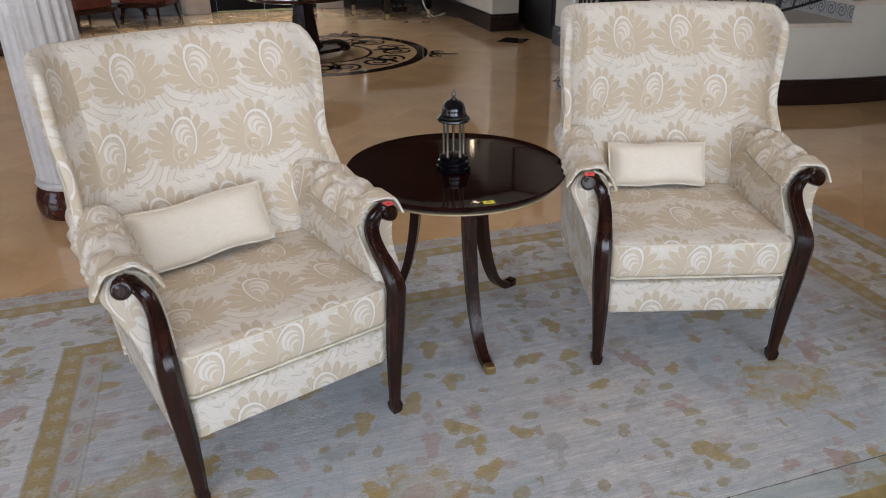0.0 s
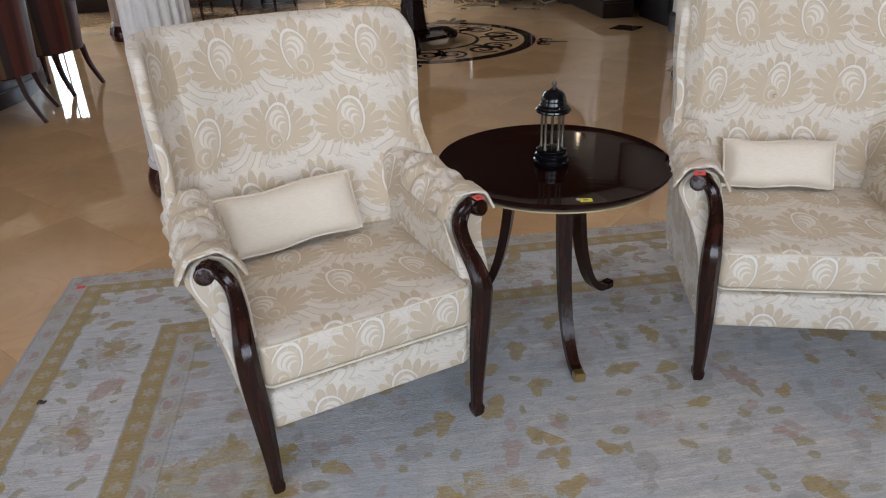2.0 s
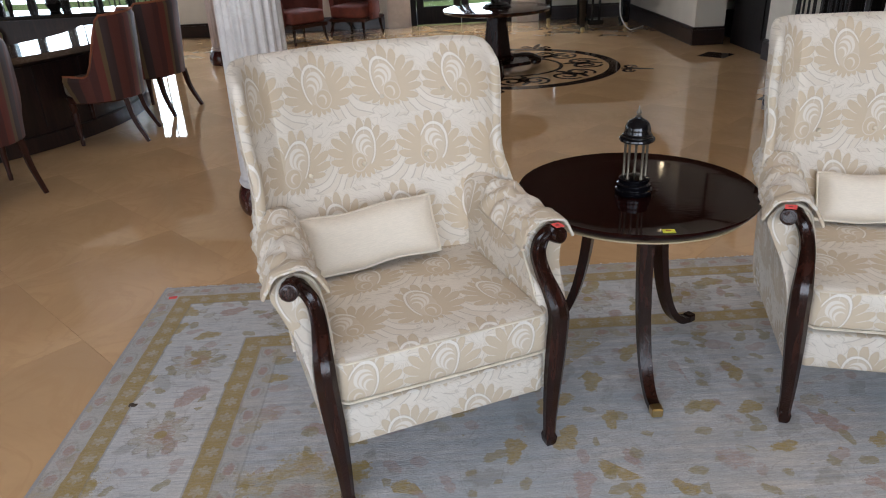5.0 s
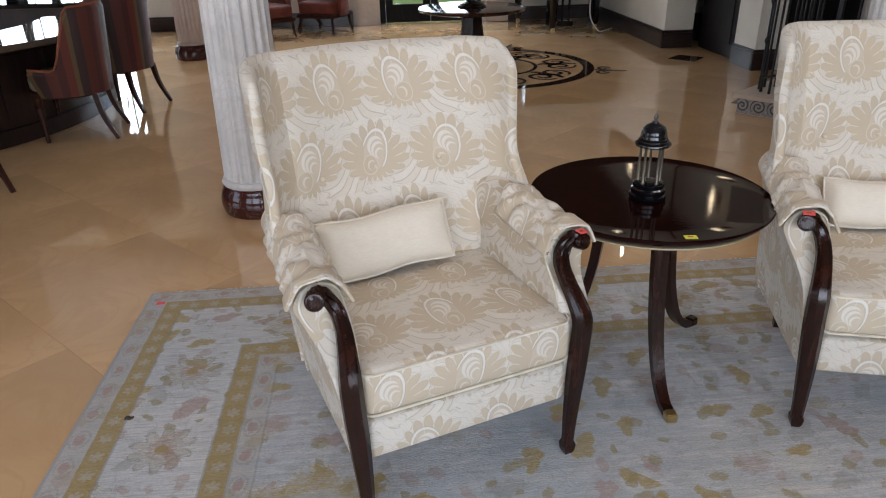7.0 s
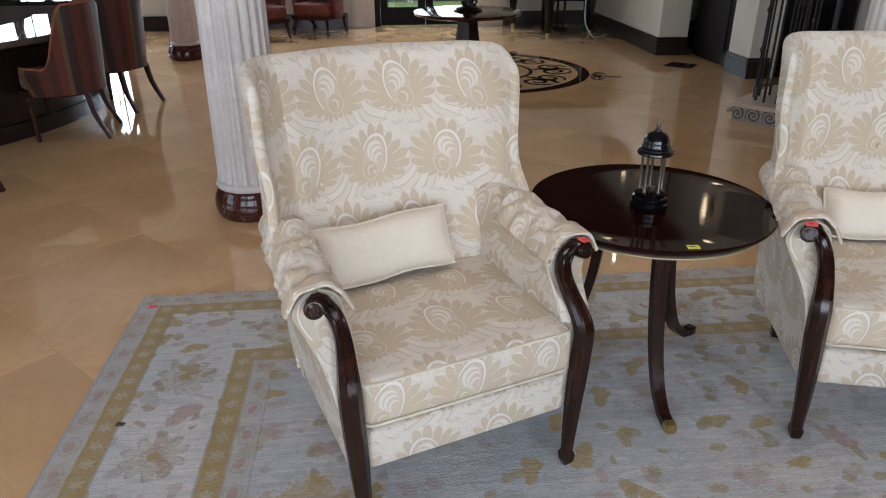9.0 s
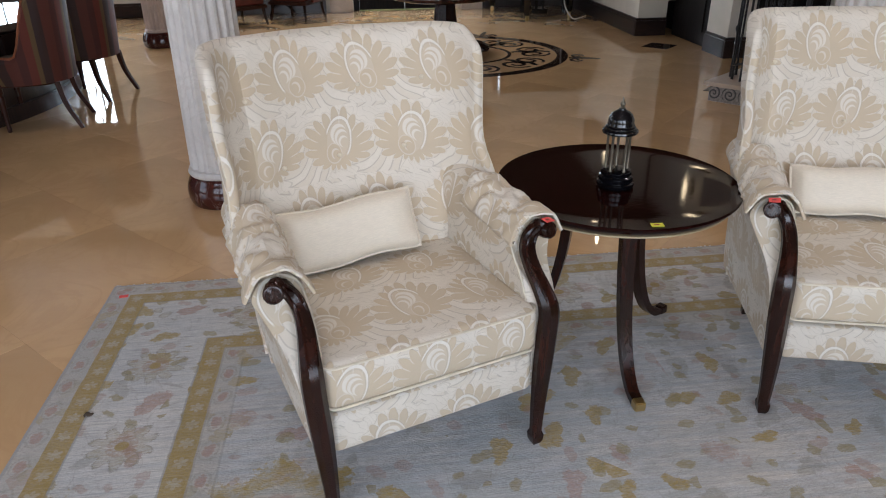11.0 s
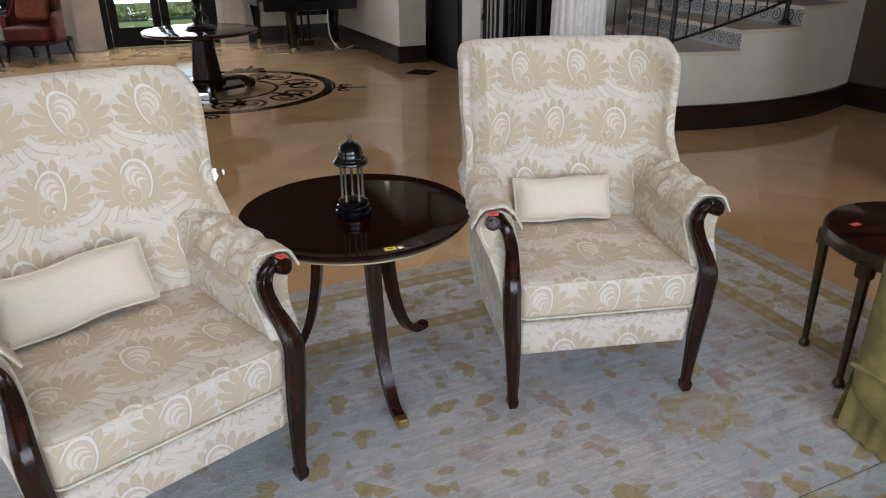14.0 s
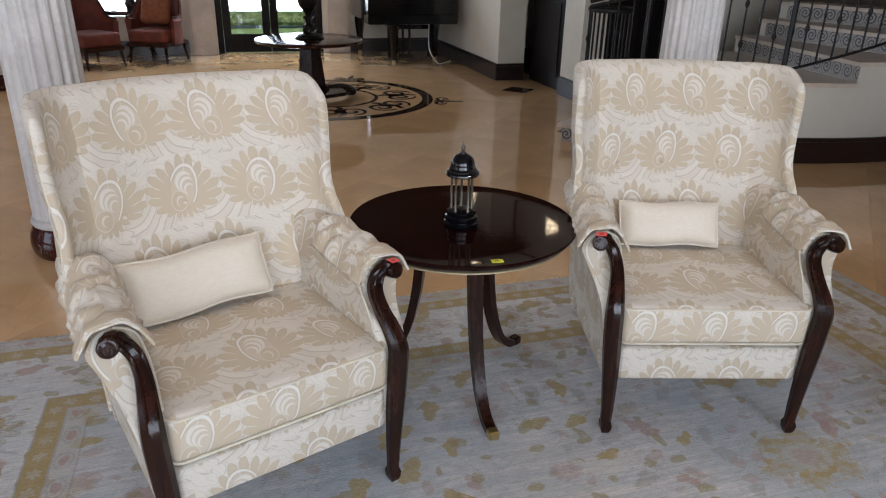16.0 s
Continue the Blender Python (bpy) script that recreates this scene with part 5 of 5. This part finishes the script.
sconce(3.45, 9.1, 2.85)
sconce(3.88, 7.55, 2.85)
# fittings for all of them, the added fill lights too
for u, v in DOWNLIGHTS_AND_FILL:
    d = thing("downlight", at_room(u, v, CEIL - 0.001), "small recessed ceiling spotlight, in a set mostly added as fill", "lamp", "recessed ceiling lights")
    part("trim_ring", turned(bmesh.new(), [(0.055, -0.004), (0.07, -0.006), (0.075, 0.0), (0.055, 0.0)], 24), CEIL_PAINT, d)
    part("bulb", turned(bmesh.new(), [(0.001, -0.002), (0.05, -0.002), (0.05, 0.0)], 20), GLOW, d)

# ---- bar counter and its chairs ----
BX, BY = -6.50, 4.78
bar = thing("bar_counter", pose(BX, BY, 0), "curved dark wood bar counter with a polished stone top", "counter")
bm = sector(bmesh.new(), 1.55, 2.27, -75, 38, 0.705, 0.75, 40)
bmesh.ops.bevel(bm, geom=[e for e in bm.edges if e.calc_face_angle(0) > 1], offset=0.012, segments=2, affect="EDGES")
part("worktop", bm, BAR_STONE, bar, "polished brown granite top")
part("body", sector(bmesh.new(), 1.65, 2.02, -74, 37, 0.0, 0.70, 40), BAR_WOOD, bar, smooth=True)
part("plinth", sector(bmesh.new(), 2.022, 2.05, -74, 37, 0.0, 0.12, 40), BAR_WOOD, bar)
for k in range(9):
    a = -72 + k * 12
    part("panel", sector(bmesh.new(), 2.022, 2.038, a + 1, a + 11, 0.18, 0.64, 6), BAR_WOOD, bar, smooth=False)


def tub_chair(matrix):
    c = thing("dining_chair", matrix, "striped tub dining chair with polished wooden legs", "chair", "chairs at the bar counter")
    part("seat", soft_box(bmesh.new(), 0.44, 0.44, 0.36, 0.46, 0.03, 0.03, 0.16, 0, -0.045), SEAT_CLOTH, c, "taupe padded seat")
    part("seat_frame", soft_box(bmesh.new(), 0.48, 0.47, 0.315, 0.358, 0.01, 0, 0.17, 0, -0.03), CHAIR_WOOD, c)
    bm = bmesh.new()
    rings = []
    n = 40
    for i in range(n + 1):
        t = -1 + 2 * i / n
        a = math.pi / 2 - t * radians(118)
        m = abs(t)
        top = 0.93 - 0.02 * m - 0.40 * sstep(m, 0.50, 0.78) + 0.02 * sstep(m, 0.8, 1)
        flare = 0.03
        ring = []
        for z, out in ((0.33, 0.03), (top - 0.03, 0.03 + flare), (top, 0.015 + flare), (top - 0.03, -0.02 + flare), (0.33, -0.02)):
            r = 0.262 + out * (1 if z > 0.4 else 0.6) + (0.03 * sstep(m, 0.85, 1) if z > 0.4 else 0)
            ring.append((r * math.cos(a), r * math.sin(a) * 1.03 - 0.02, z))
        rings.append(ring)
    back = part("backrest", loft(bm, rings), STRIPE, c, "curved back in striped rust and brown cloth")
    bm = bmesh.new()
    sweep(bm, [Vector(r[2]) + Vector((0, 0, 0.002)) for r in rings], 0.009, 6)
    part("trim", bm, ORANGE, back)
    for x, y in ((-0.19, 0.18), (0.19, 0.18)):
        part("leg", sweep(bmesh.new(), curve([(x, y, 0.33), (x * 1.05, y * 1.15, 0.17), (x * 1.15, y * 1.55, 0.0)], 10), lambda f: 0.026 - 0.009 * f, 4, across=(1, 0, 0)), CHAIR_WOOD, c, smooth=False)
    for x in (-0.19, 0.19):
        part("leg", turned(bmesh.new(), [(0.013, 0), (0.016, 0.03), (0.013, 0.05), (0.022, 0.2), (0.026, 0.24), (0.018, 0.255), (0.028, 0.27), (0.026, 0.32)], 14, Matrix.Translation((x, -0.2, 0))), CHAIR_WOOD, c)


tub_chair(pose(-4.20, 4.76, 0, 0, 0, -62) @ Matrix.Scale(1.06, 4))
tub_chair(pose(-4.45, 5.62, 0, 0, 0, -84) @ Matrix.Scale(1.06, 4))
tub_chair(pose(-4.05, 3.42, 0, 0, 0, -112) @ Matrix.Scale(1.06, 4))

# the back bar, its lamp and the lounge chair behind
back_bar = thing("back_counter", pose(-6.9, 6.9, 0, 0, 0, 20), "low black back bar with a polished top", "counter")
part("body", block(bmesh.new(), (-0.9, -0.3, 0.0), (0.9, 0.3, 0.70), 0.01), BAR_WOOD, back_bar)
part("worktop", block(bmesh.new(), (-0.95, -0.35, 0.702), (0.95, 0.35, 0.745), 0.01), PIANO, back_bar)
for x, r, h in ((-0.55, 0.06, 0.2), (-0.4, 0.035, 0.28), (0.1, 0.09, 0.24), (0.25, 0.04, 0.3)):
    b = new("vase", mesh_of(turned(bmesh.new(), [(r * 0.6, 0), (r, h * 0.35), (r * 0.8, h * 0.6), (r * 0.4, h * 0.8), (r * 0.5, h)], 20), "vase"))
    b.data.materials.append(BRONZE_URN)
    b.matrix_world = pose(-6.9, 6.9, 0.746, 0, 0, 20) @ pose(x, 0.05 * math.sin(x * 9), 0)
    tagged(b, "dark bronze vase on the back bar", "vase", "vases on the back bar")


def lounge(name, matrix, cloth, label, group, pillow=None):
    c = thing(name, matrix, label, "armchair", group)
    part("seat", soft_box(bmesh.new(), 0.56, 0.58, 0.27, 0.44, 0.04, 0.03, 0.06, 0, 0), cloth, c)
    part("seat_frame", block(bmesh.new(), (-0.30, -0.30, 0.22), (0.30, 0.32, 0.272), 0.01), CHAIR_WOOD, c)
    rings = []
    n = 36
    for i in range(n + 1):
        t = -1 + 2 * i / n
        m = abs(t)
        a = math.pi / 2 - t * radians(108)
        top = 0.92 - 0.32 * sstep(m, 0.42, 0.8)
        ring = []
        for z, o in ((0.25, 0.045), (top - 0.04, 0.07), (top, 0.04), (top - 0.04, 0.0), (0.25, 0.0)):
            ring.append(((0.29 + o) * math.cos(a) * 1.05, (0.29 + o) * math.sin(a) * 1.12 - 0.02, z))
        rings.append(ring)
    back = part("backrest", loft(bmesh.new(), rings), cloth, c)
    part("trim", sweep(bmesh.new(), [Vector(r[2]) + Vector((0, 0, 0.004)) for r in rings], 0.016, 8), CHAIR_WOOD, back, "polished wooden top rail")
    for x in (-0.25, 0.25):
        for y in (-0.26, 0.28):
            part("leg", sweep(bmesh.new(), curve([(x, y, 0.23), (x * 1.04, y * 1.03, 0.12), (x * 1.1, y * 1.14, 0.0)], 8), lambda f: 0.026 - 0.01 * f, 6), MAHOGANY, c)
    return c


lounge("lounge_chair", pose(-4.52, 10.22, 0, 0, 0, -4), RUST, "rust red upholstered armchair with wooden trim", "armchairs by the garden wall")
lounge("lounge_chair", pose(-5.12, 9.55, 0, 0, 0, 62), RUST, "rust red upholstered armchair with wooden trim", "armchairs by the garden wall")
lounge("lounge_chair", pose(-7.5, 6.3, 0, 0, 0, 40), GREEN_VELVET, "olive upholstered lounge chair", "lounge chairs behind the bar")
p = new("throw_pillow", mesh_of(soft_box(bmesh.new(), 0.4, 0.38, 0.0, 0.14, 0.05, 0.03, 0.06), "throw_pillow"))
p.data.materials.append(ORANGE)
p.matrix_world = pose(-4.50, 10.33, 0.66, 68, 0, -4)
tagged(p, "burnt orange pillow standing in the armchair", "pillow")
lt = thing("lamp_table", pose(-5.0, 10.55, 0), "small dark round occasional table", "table")
part("tabletop", turned(bmesh.new(), [(0.24, 0.62), (0.26, 0.63), (0.255, 0.65), (0.02, 0.65)], 32), MAHOGANY, lt)
part("stem", turned(bmesh.new(), [(0.05, 0.14), (0.03, 0.2), (0.045, 0.36), (0.025, 0.5), (0.05, 0.62)], 16), MAHOGANY, lt)
for a in (30, 150, 270):
    m = pose(0, 0, 0, 0, 0, a)
    part("leg", sweep(bmesh.new(), curve([m @ Vector(q) for q in ((0.02, 0, 0.18), (0.14, 0, 0.14), (0.26, 0, 0.02))], 10), 0.018, 6), MAHOGANY, lt)
v = new("vase", mesh_of(turned(bmesh.new(), [(0.05, 0), (0.08, 0.08), (0.06, 0.16), (0.025, 0.22), (0.03, 0.3)], 20), "vase"))
v.data.materials.append(BRONZE_URN)
v.matrix_world = pose(-5.0, 10.55, 0.651)
tagged(v, "dark bronze vase on the occasional table", "vase")

# ---- the rosewood side table ----
st = thing("side_table", pose(2.06, 2.437, 0.012), "small round rosewood side table with bronze legs", "table")
part("tabletop", turned(bmesh.new(), [(0.02, 0.520), (0.322, 0.520), (0.328, 0.526), (0.328, 0.538), (0.322, 0.542), (0.02, 0.542)], 64), ROSEWOOD, st, "glossy striped rosewood top")
part("rim", turned(bmesh.new(), [(0.30, 0.484), (0.333, 0.484), (0.337, 0.490), (0.337, 0.530), (0.333, 0.536), (0.324, 0.536), (0.324, 0.490), (0.30, 0.490)], 64), ANTIQUE, st, "aged bronze rim")
for a in (148, 202, 328, 22):
    m = pose(0, 0, 0, 0, 0, a)
    top, foot = m @ Vector((0.318, 0, 0.47)), m @ Vector((0.305, 0, 0.03))
    leg = part("leg", sweep(bmesh.new(), [top, (top + foot) / 2, foot], lambda f: 0.019 - 0.007 * f, 8), ANTIQUE, st, "tapered bronze leg")
    part("bracket", block(bmesh.new(), (0.302, -0.026, 0.440), (0.346, 0.026, 0.50), 0.006, turn=m), ANTIQUE, leg)
    part("foot", turned(bmesh.new(), [(0.012, 0), (0.02, 0.006), (0.02, 0.02), (0.012, 0.034)], 14, Matrix.Translation((foot.x, foot.y, 0))), ANTIQUE, leg)
part("sticker", block(bmesh.new(), (-0.02, -0.0115, 0), (0.02, 0.0115, 0.001), turn=pose(-0.215, 0.10, 0.5425, 0, 0, 20)), RED_TAG, st, "small red inventory sticker", smooth=False)

# ---- the olive sofa ----
sofa = thing("sofa", at_room(0, 0, 0.012), "olive green velvet sofa with a pleated skirt", "sofa")
for v0, v1 in ((1.17, 1.40), (-0.95, -0.72)):
    bm = bmesh.new()
    rings = []
    for u, pad in ((2.255, 0.03), (2.262, 0.012), (2.28, 0.0), (2.6, 0.0), (3.0, 0.0), (3.1, 0.0)):
        ring = []
        for x, z in rounded(v1 - v0 - 2 * pad, 0.62 - pad, 0.085, 6, (v0 + v1) / 2, 0.43 - pad / 2):
            ring.append((u, x + 0.004 * math.sin(z * 40), z))
        rings.append(ring)
    arm = part("arm", loft(bm, rings), GREEN_VELVET, sofa)
part("seat_base", block(bmesh.new(), (2.30, -0.72, 0.20), (3.1, 1.17, 0.34), 0.02), GREEN_VELVET, sofa)
for v0 in (-0.71, 0.235):
    cu = part("seat_cushion", soft_box(bmesh.new(), 0.62, 0.93, 0.345, 0.48, 0.04, 0.03, 0.06, 2.60, v0 + 0.467), GREEN_VELVET, sofa)
    part("back_cushion", soft_box(bmesh.new(), 0.2, 0.93, 0.49, 0.84, 0.05, 0.0, 0.07, 2.93, v0 + 0.467), GREEN_VELVET, sofa)
part("backrest", block(bmesh.new(), (3.03, -0.95, 0.2), (3.2, 1.40, 0.80), 0.06, 4), GREEN_VELVET, sofa)
part("piping", sweep(bmesh.new(), [(2.252, 1.40 - 0.23 * k / 10, 0.255) for k in range(11)], 0.008, 8), GREEN_VELVET, sofa)


def skirt(u0, v0, u1, v1):
    """A hanging cloth panel with a soft flare at the hem."""
    bm = bmesh.new()
    n = 24
    along = Vector((u1 - u0, v1 - v0, 0))
    out = Vector((along.y, -along.x, 0)).normalized()
    top, low, low2, top2 = [], [], [], []
    for k in range(n + 1):
        p = Vector((u0, v0, 0)) + along * k / n
        w = 0.006 * math.sin(k * 1.1) + 0.012
        top.append(bm.verts.new(p + Vector((0, 0, 0.25))))
        low.append(bm.verts.new(p + out * (w + 0.014) + Vector((0, 0, 0.004))))
        low2.append(bm.verts.new(p + out * (w + 0.006) + Vector((0, 0, 0.004))))
        top2.append(bm.verts.new(p - out * 0.008 + Vector((0, 0, 0.25))))
    for k in range(n):
        for a, b in ((top, low), (low, low2), (low2, top2), (top2, top)):
            bm.faces.new((a[k], a[k + 1], b[k + 1], b[k]))
    part("skirt_panel", bm, GREEN_VELVET, sofa)


skirt(2.30, 1.405, 2.262, 1.165)
skirt(2.275, 1.155, 2.275, 0.23)
skirt(2.275, 0.215, 2.275, -0.72)
skirt(3.1, 1.405, 2.285, 1.405)

# ---- the glass coffee table ----
ct = thing("coffee_table", at_room(0, 0, 0.012), "glass topped coffee table on a brass frame", "table")
part("glass_top", block(bmesh.new(), (0.72, -0.15, 0.430), (1.74, 0.93, 0.442), 0.002, 1), GLASS, ct, "thick clear glass top", smooth=False).visible_shadow = False
for lo, hi in (((0.78, 0.835, 0.385), (1.68, 0.87, 0.428)), ((0.78, -0.09, 0.385), (1.68, -0.055, 0.428)), ((0.78, -0.055, 0.385), (0.815, 0.835, 0.428)), ((1.645, -0.055, 0.385), (1.68, 0.835, 0.428))):
    part("rail", block(bmesh.new(), lo, hi, 0.003), BRASS, ct, "brass frame rail")
for u in (0.80, 1.66):
    for v in (-0.07, 0.85):
        part("leg", block(bmesh.new(), (u - 0.018, v - 0.018, 0.0), (u + 0.018, v + 0.018, 0.384), 0.003), BRASS, ct)

# ---- the floor ----
floor = structure("floor", block(bmesh.new(), (-9.25, -3.3, -0.2), (6.85, 12.0, -0.003)), FLOOR_STONE, "polished warm beige limestone floor", "floor")
TILE = 0.8
bm = bmesh.new()
h = TILE / 2 - 0.0006
block(bm, (-h, -h, -0.012), (h, h, 0.0))
tile_mesh = mesh_of(bm, "tile", False)
tile_mesh.materials.append(FLOOR_STONE)
for i in range(-14, 15):
    for j in range(-14, 15):
        a = Vector(((i - j) * TILE * 0.70711 - 1.2, (i + j) * TILE * 0.70711 + 4.4, 0))
        if not (-5.0 < a.x < 6.4 and -1.0 < a.y < 11.4):
            continue
        t = new("tile", tile_mesh)
        t.parent = floor
        t.matrix_world = ROOM @ Matrix.Translation(a) @ pose(0, 0, 0, 0, 0, 45)
